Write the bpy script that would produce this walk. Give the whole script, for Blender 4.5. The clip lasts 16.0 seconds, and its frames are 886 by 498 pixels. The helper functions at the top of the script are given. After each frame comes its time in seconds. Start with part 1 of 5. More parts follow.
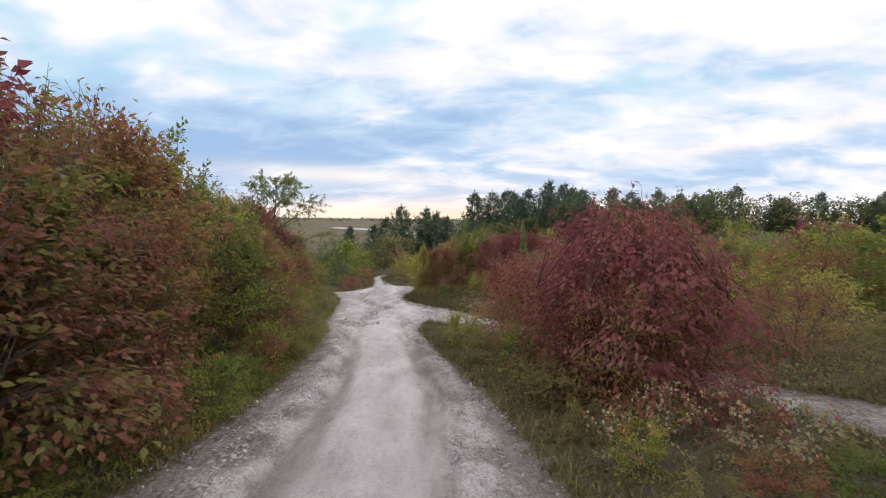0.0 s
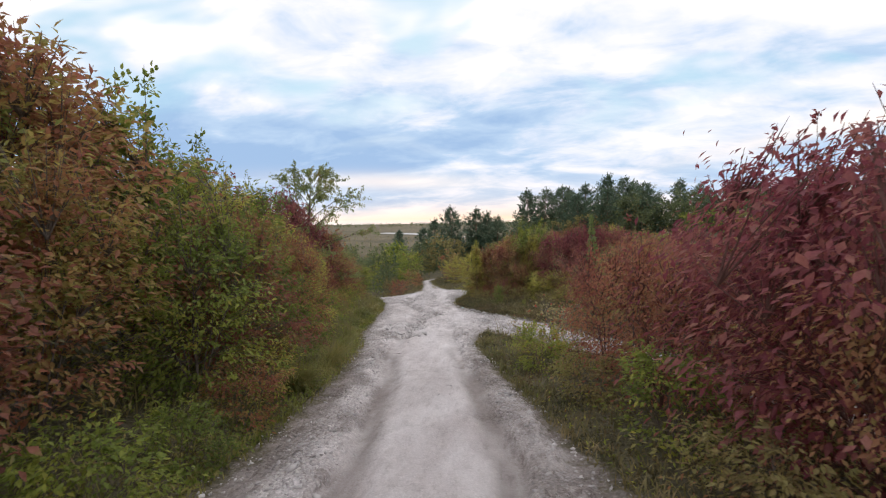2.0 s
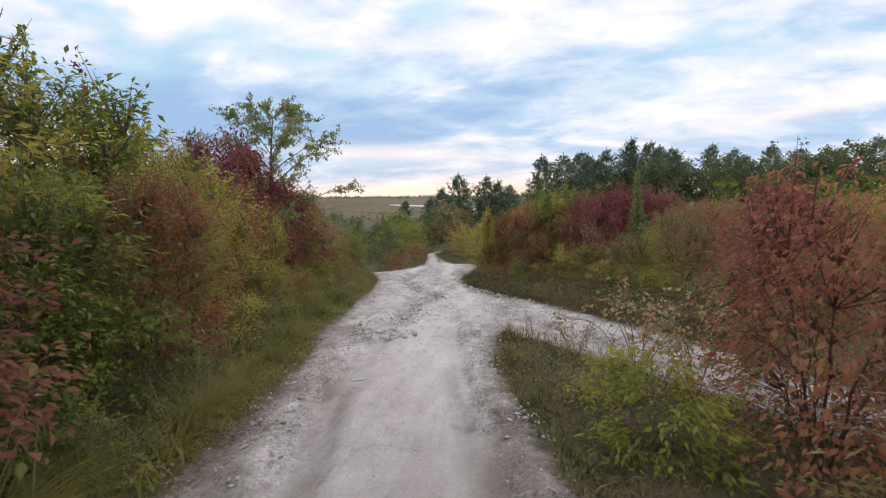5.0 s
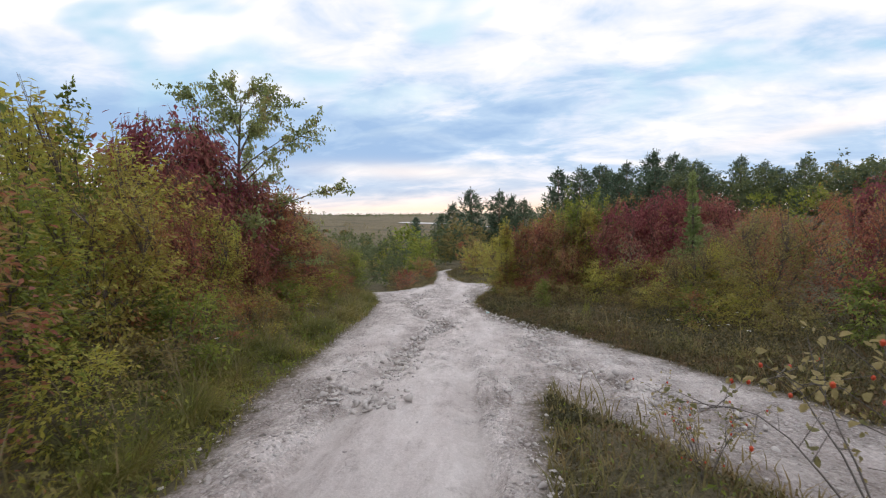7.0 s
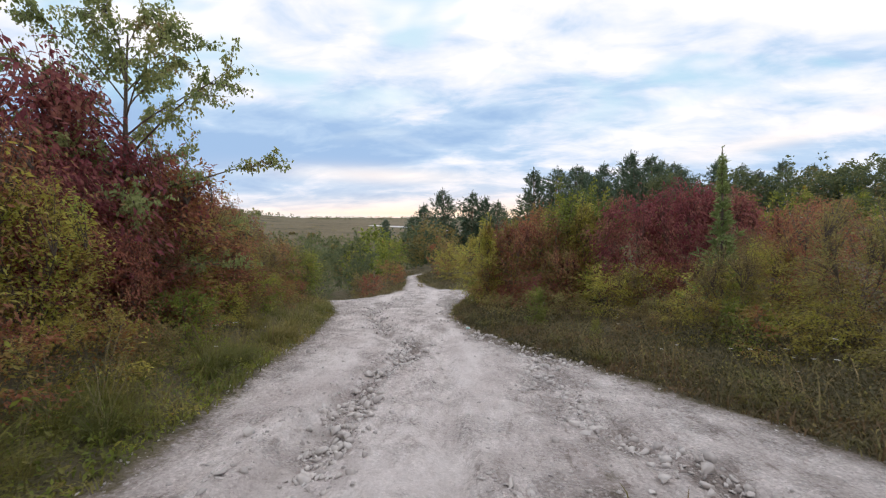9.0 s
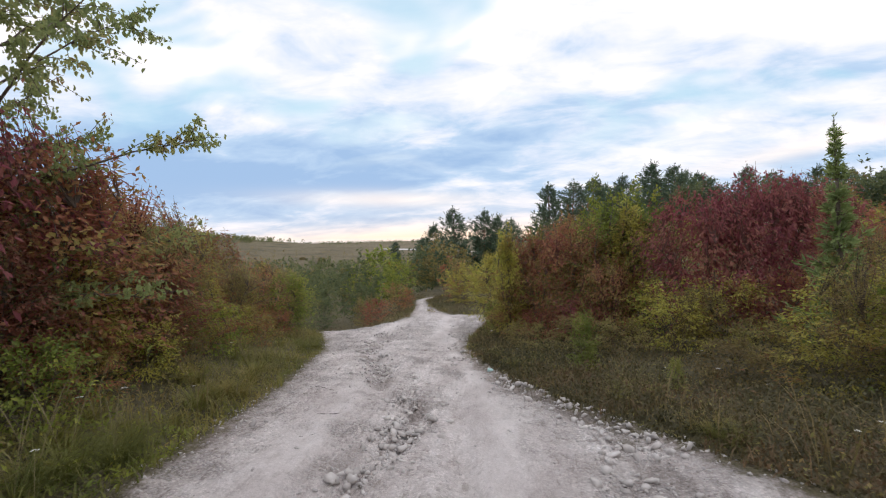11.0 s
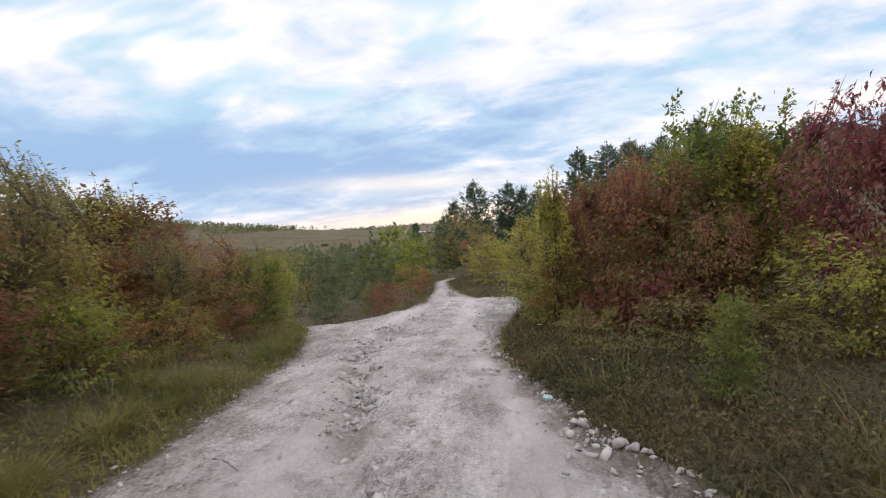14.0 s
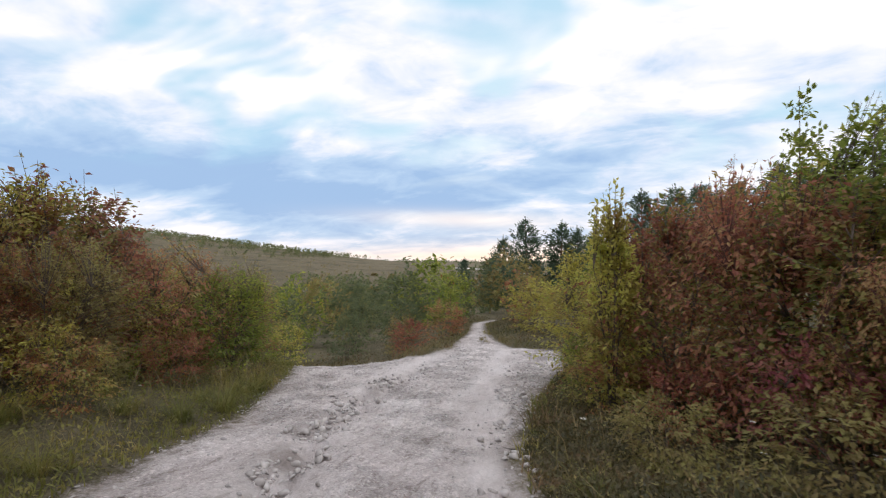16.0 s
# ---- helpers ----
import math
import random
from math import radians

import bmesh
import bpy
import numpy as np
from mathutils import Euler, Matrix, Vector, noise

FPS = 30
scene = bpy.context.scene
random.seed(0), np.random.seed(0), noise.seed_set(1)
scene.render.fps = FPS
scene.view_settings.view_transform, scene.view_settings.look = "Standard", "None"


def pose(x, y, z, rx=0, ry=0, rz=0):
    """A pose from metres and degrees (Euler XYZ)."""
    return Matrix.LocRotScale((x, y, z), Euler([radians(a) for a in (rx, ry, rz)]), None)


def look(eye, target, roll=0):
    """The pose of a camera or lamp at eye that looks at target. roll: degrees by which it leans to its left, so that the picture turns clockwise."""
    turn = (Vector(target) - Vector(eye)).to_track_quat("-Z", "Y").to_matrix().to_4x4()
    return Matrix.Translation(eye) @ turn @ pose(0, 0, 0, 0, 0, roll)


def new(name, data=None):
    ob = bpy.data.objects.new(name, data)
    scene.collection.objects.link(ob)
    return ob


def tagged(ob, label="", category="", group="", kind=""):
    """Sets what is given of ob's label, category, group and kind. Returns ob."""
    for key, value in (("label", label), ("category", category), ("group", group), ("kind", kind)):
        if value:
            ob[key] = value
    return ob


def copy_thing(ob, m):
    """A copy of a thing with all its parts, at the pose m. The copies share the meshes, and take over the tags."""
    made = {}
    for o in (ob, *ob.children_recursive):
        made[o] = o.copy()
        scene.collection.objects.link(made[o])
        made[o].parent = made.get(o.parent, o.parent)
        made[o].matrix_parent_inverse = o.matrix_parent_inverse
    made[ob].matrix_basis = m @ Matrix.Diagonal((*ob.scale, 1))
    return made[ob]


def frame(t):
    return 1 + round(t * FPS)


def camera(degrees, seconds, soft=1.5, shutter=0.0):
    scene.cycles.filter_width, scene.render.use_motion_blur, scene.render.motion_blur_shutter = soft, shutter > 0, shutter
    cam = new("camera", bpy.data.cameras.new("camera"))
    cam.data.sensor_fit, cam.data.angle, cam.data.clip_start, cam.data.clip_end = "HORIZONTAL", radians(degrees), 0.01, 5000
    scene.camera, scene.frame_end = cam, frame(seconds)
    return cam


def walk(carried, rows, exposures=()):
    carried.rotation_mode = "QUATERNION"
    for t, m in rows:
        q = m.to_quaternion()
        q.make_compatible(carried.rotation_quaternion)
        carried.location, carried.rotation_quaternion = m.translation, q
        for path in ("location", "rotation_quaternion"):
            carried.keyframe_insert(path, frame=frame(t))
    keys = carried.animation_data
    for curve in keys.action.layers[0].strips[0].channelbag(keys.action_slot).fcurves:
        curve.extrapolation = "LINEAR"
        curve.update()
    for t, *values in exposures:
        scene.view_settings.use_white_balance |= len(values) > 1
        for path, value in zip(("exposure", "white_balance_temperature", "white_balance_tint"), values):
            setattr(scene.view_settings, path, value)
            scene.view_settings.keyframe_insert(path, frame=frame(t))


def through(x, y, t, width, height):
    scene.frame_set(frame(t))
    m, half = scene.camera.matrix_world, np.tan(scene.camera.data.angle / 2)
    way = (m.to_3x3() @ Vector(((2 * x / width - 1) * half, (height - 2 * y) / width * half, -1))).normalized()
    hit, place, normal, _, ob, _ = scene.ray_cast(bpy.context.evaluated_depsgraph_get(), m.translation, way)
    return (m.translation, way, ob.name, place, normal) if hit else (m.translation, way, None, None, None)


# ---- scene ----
cam = camera(85.4, 16.0, soft=1.15, shutter=0.2)
PATH = [
    (0, (0.0, 0.0, 1.644), (0.0, 1.996, 1.522), 0.7),
    (0.5, (-0.056, 0.678, 1.526), (-0.079, 2.674, 1.403), 0.8),
    (1, (-0.115, 1.346, 1.409), (-0.216, 3.341, 1.298), 0.8),
    (1.5, (-0.178, 2.02, 1.326), (-0.279, 4.012, 1.179), 1.7),
    (2, (-0.251, 2.69, 1.238), (-0.457, 4.677, 1.132), -0.9),
    (2.5, (-0.309, 3.357, 1.164), (-0.539, 5.337, 1.003), -1.1),
    (3, (-0.367, 4.042, 1.11), (-0.596, 6.018, 0.903), -1.3),
    (3.5, (-0.426, 4.727, 1.004), (-0.673, 6.701, 0.799), -1.7),
    (4, (-0.451, 5.443, 0.906), (-0.67, 7.418, 0.685), -0.2),
    (6.5, (-0.795, 8.997, 0.492), (-1.07, 10.97, 0.315), -1.0),
    (7, (-0.881, 9.707, 0.407), (-1.168, 11.681, 0.263), -0.4),
    (7.5, (-0.96, 10.426, 0.323), (-1.218, 12.404, 0.181), 0.4),
    (8, (-1.074, 11.129, 0.249), (-1.368, 13.105, 0.158), 1.0),
    (8.5, (-1.188, 11.823, 0.177), (-1.358, 13.811, 0.04), 0.4),
    (11, (-1.504, 15.27, -0.16), (-1.716, 17.258, -0.195), -1.3),
    (11.5, (-1.549, 15.936, -0.214), (-1.835, 17.916, -0.25), -2.2),
    (12, (-1.565, 16.567, -0.271), (-1.905, 18.538, -0.307), -4.0),
    (12.5, (-1.599, 17.23, -0.38), (-1.981, 19.192, -0.418), -2.0),
    (13, (-1.708, 17.837, -0.485), (-2.161, 19.784, -0.544), -3.6),
    (13.5, (-1.782, 18.451, -0.582), (-2.176, 20.409, -0.695), -3.3),
    (14, (-1.842, 19.063, -0.653), (-2.151, 21.037, -0.76), -3.8),
    (14.5, (-1.775, 19.688, -0.712), (-1.879, 21.685, -0.751), -3.4),
    (15, (-1.616, 20.335, -0.755), (-1.718, 22.333, -0.781), 0.7),
    (15.5, (-1.634, 20.985, -0.778), (-1.944, 22.961, -0.767), 0.3),
    (16, (-1.699, 21.649, -0.831), (-2.214, 23.581, -0.778), 0.5),
]
walk(cam, [(t, look(eye, target, roll)) for t, eye, target, roll in PATH],
     exposures=[(0.0, 0.12, 6850, 14.7), (16.0, 0.12, 6850, 14.7)])

# ---- world and light ----
def graph(tree):
    """Small helper to add nodes: add(type, inputs, **settings)."""
    def add(kind, ins=None, **settings):
        n = tree.nodes.new(kind)
        if "operation" in settings:
            n.operation, n.use_clamp = settings["operation"], settings.get("use_clamp", False)
        if "data_type" in settings:
            n.data_type, n.blend_type = settings["data_type"], settings["blend_type"]
        if "attribute_name" in settings:
            n.attribute_name = settings["attribute_name"]
        for k, v in (ins or {}).items():
            if isinstance(v, bpy.types.NodeSocket):
                tree.links.new(v, n.inputs[k])
            else:
                n.inputs[k].default_value = v
        return n
    return add


def ramp(add, fac, stops):
    n = add("ShaderNodeValToRGB", {"Fac": fac})
    e = n.color_ramp.elements
    while len(e) < len(stops):
        e.new(0.5)
    for k, (p, c) in enumerate(stops):
        e[k].position, e[k].color = p, (*c, 1)
    return n.outputs["Color"]


def mixed(add, fac, a, b, kind="MIX"):
    n = add("ShaderNodeMix", data_type="RGBA", blend_type=kind)
    for k, v in ((0, fac), (6, a), (7, b)):
        if isinstance(v, bpy.types.NodeSocket):
            n.id_data.links.new(v, n.inputs[k])
        else:
            n.inputs[k].default_value = v if k == 0 else (*v, 1)
    return n.outputs[2]


def calc(add, op, a, b=0.0, c=0.0, clamp=False):
    return add("ShaderNodeMath", {0: a, 1: b, 2: c}, operation=op, use_clamp=clamp).outputs[0]


SUN_TURN, SUN_RISE = 4.0, 7.0      # degrees to the left of +y, and above the horizon

world = bpy.data.worlds.new("dusk_sky")
scene.world = world
world.use_nodes = True
wt = world.node_tree
wt.nodes.clear()
add = graph(wt)
way = add("ShaderNodeTexCoord").outputs["Generated"]
sep = add("ShaderNodeSeparateXYZ", {0: way})
dx, dy, dz = sep.outputs
flat = calc(add, "SQRT", calc(add, "ADD", calc(add, "MULTIPLY", dx, dx), calc(add, "MULTIPLY", dy, dy)))
turn = calc(add, "MULTIPLY", calc(add, "ARCTAN2", dx, dy), 57.2958)      # degrees to the right of +y
rise = calc(add, "MULTIPLY", calc(add, "ARCTAN2", dz, flat), 57.2958)    # degrees of elevation
up = calc(add, "ADD", calc(add, "MAXIMUM", dz, 0.0), 0.26)
plane = add("ShaderNodeCombineXYZ", {0: calc(add, "DIVIDE", dx, up), 1: calc(add, "DIVIDE", dy, up), 2: 0.0}).outputs[0]


def cloud(scale, seed, angle, detail, distortion=0.3, rough=0.55):
    m = add("ShaderNodeMapping", {"Vector": plane, "Location": (seed, seed * 0.7, 0), "Rotation": (0, 0, radians(angle)), "Scale": scale})
    return add("ShaderNodeTexNoise", {"Vector": m.outputs[0], "Scale": 1.0, "Detail": detail, "Roughness": rough, "Distortion": distortion}).outputs["Fac"]


def lump(turn0, rise0, wide, high, lean=0.0):
    """A soft oval bank of cloud round a direction: 1 in its middle, 0 far off."""
    u = calc(add, "SUBTRACT", turn, turn0)
    v = calc(add, "SUBTRACT", rise, calc(add, "MULTIPLY_ADD", u, lean, rise0))
    u, v = calc(add, "DIVIDE", u, wide), calc(add, "DIVIDE", v, high)
    d = calc(add, "ADD", calc(add, "MULTIPLY", u, u), calc(add, "MULTIPLY", v, v))
    return calc(add, "POWER", 2.718, calc(add, "MULTIPLY", d, -1.0))


n_big = cloud((0.50, 0.70, 1), 3.1, 24, 4, 0.5, 0.5)
n_mid = cloud((1.25, 1.9, 1), 7.7, 28, 5, 0.5, 0.55)
n_fine = cloud((3.0, 4.6, 1), 1.3, 32, 5, 0.4, 0.6)
form = calc(add, "ADD", calc(add, "MULTIPLY", n_big, 0.30), calc(add, "ADD", calc(add, "MULTIPLY", n_mid, 0.42), calc(add, "MULTIPLY", n_fine, 0.29)))
bank = calc(add, "ADD", calc(add, "MULTIPLY", lump(-40, 8.5, 22, 5.5, -0.04), 2.6), calc(add, "MULTIPLY", lump(-2, 9.5, 16, 3.2, 0.05), 0.6))
bank = calc(add, "ADD", bank, calc(add, "MULTIPLY", lump(0, 3.4, 20, 1.2), 0.75))
bank = calc(add, "ADD", bank, calc(add, "MULTIPLY", lump(36, 7.5, 20, 3.4, 0.12), 0.7))
form = calc(add, "SUBTRACT", form, calc(add, "MULTIPLY", bank, 0.085))
form = calc(add, "ADD", form, add("ShaderNodeMapRange", {"Value": rise, "From Min": 9.0, "From Max": 19.0, "To Min": -0.01, "To Max": 0.018}).outputs[0])
grey = ramp(add, form, ((0.33, (0.33, 0.52, 0.79)), (0.41, (0.47, 0.66, 0.885)), (0.47, (0.74, 0.84, 0.98)), (0.53, (0.95, 0.98, 1.05)), (0.63, (1.14, 1.12, 1.11))))
gaps = cloud((1.7, 2.4, 1), 12.4, 22, 3, 0.5)
gaps = add("ShaderNodeMapRange", {"Value": gaps, "From Min": 0.50, "From Max": 0.66, "To Min": 0.0, "To Max": 0.85}).outputs[0]
high = add("ShaderNodeMapRange", {"Value": rise, "From Min": 8.0, "From Max": 16.0}).outputs[0]
sky = add("ShaderNodeTexSky")
sky.sky_type, sky.sun_disc, sky.sun_elevation, sky.sun_rotation = "NISHITA", False, radians(SUN_RISE), radians(-SUN_TURN)
clear = mixed(add, 0.75, mixed(add, 1.0, sky.outputs[0], (0.12, 0.12, 0.12), "MULTIPLY"), (0.36, 0.74, 1.00))
whole = mixed(add, calc(add, "MULTIPLY", gaps, high), grey, clear)
glow = calc(add, "MULTIPLY", calc(add, "POWER", 2.718, calc(add, "MULTIPLY", calc(add, "ABSOLUTE", calc(add, "SUBTRACT", rise, 0.6)), -0.75)), calc(add, "MULTIPLY_ADD", lump(2, 0, 26, 40), 0.75, 0.2))
whole = mixed(add, calc(add, "MINIMUM", glow, 0.9), whole, (1.15, 0.86, 0.62))
streak = calc(add, "ADD", lump(-12, 5.0, 12, 1.0, -0.02), lump(34, 8.5, 14, 0.9, 0.16))
whole = mixed(add, calc(add, "MULTIPLY", streak, 0.6), whole, (1.15, 1.04, 0.93))
zenith = add("ShaderNodeMapRange", {"Value": rise, "From Min": 26.0, "From Max": 75.0, "To Min": 1.0, "To Max": 1.3}).outputs[0]   # an overcast sky is brightest overhead
back = add("ShaderNodeBackground", {"Color": whole, "Strength": zenith})
out = add("ShaderNodeOutputWorld", {"Surface": back.outputs[0]})

sun = new("sun", bpy.data.lights.new("sun", "SUN"))
sun.data.energy, sun.data.angle, sun.data.color = 0.5, radians(18), (1.0, 0.80, 0.62)
sun.matrix_world = look((0, 0, 0), (math.sin(radians(SUN_TURN)), -math.cos(radians(SUN_TURN)), -math.tan(radians(SUN_RISE))))

# ---- materials ----
def material(name):
    m = bpy.data.materials.new(name)
    m.use_nodes = True
    m.node_tree.nodes.clear()
    return m, graph(m.node_tree)


def noise_tex(add, vec, scale, detail=4, rough=0.55):
    return add("ShaderNodeTexNoise", {"Vector": vec, "Scale": scale, "Detail": detail, "Roughness": rough}).outputs["Fac"]


def leaf_material(name, stops, patch=0.9, through=0.55):
    """Leaves: each leaf has its own tint, and tints gather in patches; light shines through."""
    m, add = material(name)
    geo = add("ShaderNodeNewGeometry")
    patches = noise_tex(add, geo.outputs["Position"], patch, 3)
    patches = add("ShaderNodeMapRange", {"Value": patches, "From Min": 0.34, "From Max": 0.66}).outputs[0]
    info = add("ShaderNodeObjectInfo")
    sprays = add("ShaderNodeMapRange", {"Value": noise_tex(add, geo.outputs["Position"], 4.2, 2), "From Min": 0.32, "From Max": 0.68}).outputs[0]
    fac = calc(add, "ADD", calc(add, "MULTIPLY", patches, 0.44), calc(add, "MULTIPLY", geo.outputs["Random Per Island"], 0.22))
    fac = calc(add, "ADD", fac, calc(add, "MULTIPLY", sprays, 0.34))
    fac = calc(add, "ADD", fac, calc(add, "MULTIPLY_ADD", info.outputs["Random"], 0.24, -0.12))
    col = ramp(add, fac, stops)
    vein = noise_tex(add, geo.outputs["Position"], 60.0, 2)
    col = mixed(add, 0.35, col, mixed(add, 1.0, col, ramp(add, vein, ((0.3, (0.5, 0.45, 0.4)), (0.7, (1.3, 1.3, 1.2)))), "MULTIPLY"))
    body = add("ShaderNodeBsdfPrincipled", {"Base Color": col, "Roughness": 0.55, "Specular IOR Level": 0.3})
    lit = add("ShaderNodeBsdfTranslucent", {"Color": col})
    mix = add("ShaderNodeMixShader", {0: through, 1: body.outputs[0], 2: lit.outputs[0]})
    add("ShaderNodeOutputMaterial", {"Surface": mix.outputs[0]})
    return m


def bark_material(name, a, b):
    m, add = material(name)
    pos = add("ShaderNodeTexCoord").outputs["Object"]
    st = add("ShaderNodeMapping", {"Vector": pos, "Scale": (30, 30, 5)}).outputs[0]
    f = noise_tex(add, st, 1.0, 5)
    g = noise_tex(add, pos, 3.0, 3)
    col = ramp(add, calc(add, "MULTIPLY_ADD", g, 0.4, calc(add, "MULTIPLY", f, 0.6)), ((0.3, a), (0.7, b)))
    bump = add("ShaderNodeBump", {"Height": f, "Strength": 0.6, "Distance": 0.01})
    body = add("ShaderNodeBsdfPrincipled", {"Base Color": col, "Roughness": 0.85, "Normal": bump.outputs[0]})
    add("ShaderNodeOutputMaterial", {"Surface": body.outputs[0]})
    return m


def plain_material(name, a, b, scale=20.0, roughness=0.7, bump=0.3):
    m, add = material(name)
    pos = add("ShaderNodeTexCoord").outputs["Object"]
    f = noise_tex(add, pos, scale, 5)
    info = add("ShaderNodeObjectInfo")
    g = add("ShaderNodeNewGeometry").outputs["Random Per Island"]
    fac = calc(add, "ADD", calc(add, "MULTIPLY", f, 0.55), calc(add, "MULTIPLY_ADD", g, 0.3, calc(add, "MULTIPLY", info.outputs["Random"], 0.15)))
    col = ramp(add, fac, ((0.25, a), (0.75, b)))
    nb = add("ShaderNodeBump", {"Height": f, "Strength": bump, "Distance": 0.01})
    body = add("ShaderNodeBsdfPrincipled", {"Base Color": col, "Roughness": roughness, "Normal": nb.outputs[0]})
    add("ShaderNodeOutputMaterial", {"Surface": body.outputs[0]})
    return m


LEAF = {
    "maroon": leaf_material("maroon_leaf", ((0.12, (0.172, 0.039, 0.060)), (0.42, (0.310, 0.086, 0.105)), (0.66, (0.363, 0.134, 0.116)), (0.84, (0.423, 0.199, 0.150)), (0.95, (0.261, 0.190, 0.101)))),
    "rust": leaf_material("rust_leaf", ((0.10, (0.221, 0.078, 0.064)), (0.38, (0.400, 0.146, 0.099)), (0.60, (0.435, 0.226, 0.116)), (0.80, (0.344, 0.276, 0.098)), (0.94, (0.435, 0.391, 0.140)))),
    "mixed": leaf_material("mixed_leaf", ((0.10, (0.126, 0.159, 0.053)), (0.30, (0.356, 0.124, 0.089)), (0.50, (0.368, 0.180, 0.089)), (0.70, (0.413, 0.339, 0.105)), (0.92, (0.219, 0.272, 0.079))), 1.3),
    "hedge": leaf_material("hedge_leaf", ((0.10, (0.120, 0.131, 0.045)), (0.28, (0.239, 0.091, 0.068)), (0.46, (0.330, 0.133, 0.087)), (0.60, (0.260, 0.213, 0.067)), (0.78, (0.182, 0.213, 0.059)), (0.94, (0.463, 0.360, 0.106))), 1.1),
    "fresh": leaf_material("fresh_green_leaf", ((0.12, (0.134, 0.170, 0.048)), (0.5, (0.230, 0.267, 0.071)), (0.85, (0.370, 0.359, 0.100)), (0.96, (0.448, 0.331, 0.104)))),
    "yellow": leaf_material("yellow_leaf", ((0.10, (0.349, 0.152, 0.075)), (0.34, (0.349, 0.293, 0.086)), (0.62, (0.538, 0.493, 0.110)), (0.92, (0.293, 0.386, 0.096)))),
    "green": leaf_material("green_leaf", ((0.12, (0.105, 0.136, 0.035)), (0.45, (0.202, 0.258, 0.057)), (0.72, (0.353, 0.380, 0.077)), (0.90, (0.524, 0.438, 0.101)), (0.97, (0.399, 0.151, 0.070)))),
    "olive": leaf_material("olive_leaf", ((0.12, (0.208, 0.152, 0.072)), (0.4, (0.312, 0.244, 0.102)), (0.7, (0.325, 0.305, 0.108)), (0.92, (0.468, 0.305, 0.144)))),
    "pear": leaf_material("pear_leaf", ((0.12, (0.182, 0.236, 0.109)), (0.5, (0.300, 0.359, 0.145)), (0.78, (0.408, 0.404, 0.174)), (0.95, (0.386, 0.190, 0.131)))),
    "wood": leaf_material("wood_leaf", ((0.12, (0.104, 0.130, 0.072)), (0.5, (0.163, 0.195, 0.091)), (0.85, (0.247, 0.247, 0.104)))),
    "needle": leaf_material("pine_needle", ((0.15, (0.074, 0.120, 0.082)), (0.6, (0.120, 0.179, 0.112)), (0.9, (0.179, 0.209, 0.120))), 0.6, 0.2),
    "spruce": leaf_material("spruce_needle", ((0.15, (0.188, 0.251, 0.100)), (0.6, (0.293, 0.369, 0.132)), (0.9, (0.420, 0.447, 0.145))), 0.8, 0.2),
    "rose": leaf_material("rose_leaf", ((0.15, (0.184, 0.207, 0.096)), (0.5, (0.414, 0.345, 0.168)), (0.8, (0.575, 0.483, 0.288)), (0.95, (0.460, 0.138, 0.096)))),
    "grass": leaf_material("grass_blade", ((0.12, (0.115, 0.120, 0.046)), (0.45, (0.199, 0.173, 0.066)), (0.72, (0.281, 0.210, 0.100)), (0.94, (0.417, 0.317, 0.170))), 0.5, 0.3),
    "verge": leaf_material("green_grass_blade", ((0.12, (0.109, 0.127, 0.037)), (0.45, (0.208, 0.211, 0.059)), (0.72, (0.312, 0.267, 0.086)), (0.94, (0.404, 0.292, 0.134))), 0.6, 0.4),
    "herb": leaf_material("herb_leaf", ((0.12, (0.067, 0.066, 0.031)), (0.45, (0.120, 0.101, 0.045)), (0.72, (0.192, 0.117, 0.064)), (0.94, (0.316, 0.216, 0.116))), 0.7, 0.3),
}
BARK = bark_material("shrub_bark", (0.07, 0.05, 0.04), (0.19, 0.15, 0.12))
RED_BARK = bark_material("red_twig_bark", (0.09, 0.035, 0.03), (0.19, 0.09, 0.07))
PINE_BARK = bark_material("pine_bark", (0.10, 0.06, 0.04), (0.28, 0.17, 0.11))
STONE = plain_material("chalk_stone", (0.36, 0.325, 0.31), (0.66, 0.615, 0.59), 14.0, 0.9, 0.5)
WHITE = plain_material("white_petal", (0.60, 0.58, 0.52), (0.82, 0.80, 0.76), 60.0, 0.8)
HIP = plain_material("rose_hip_red", (0.45, 0.035, 0.02), (0.65, 0.09, 0.03), 30.0, 0.3, 0.1)
STALK = plain_material("dry_stalk", (0.16, 0.13, 0.06), (0.30, 0.25, 0.13), 30.0)
TWIG = plain_material("grey_twig", (0.10, 0.085, 0.075), (0.24, 0.21, 0.19), 25.0, 0.9)
CHALK_FAR = plain_material("far_chalk", (0.50, 0.49, 0.47), (0.68, 0.66, 0.64), 0.05, 0.9)
MINT = plain_material("mint_plastic", (0.36, 0.58, 0.55), (0.55, 0.72, 0.70), 25.0, 0.4)


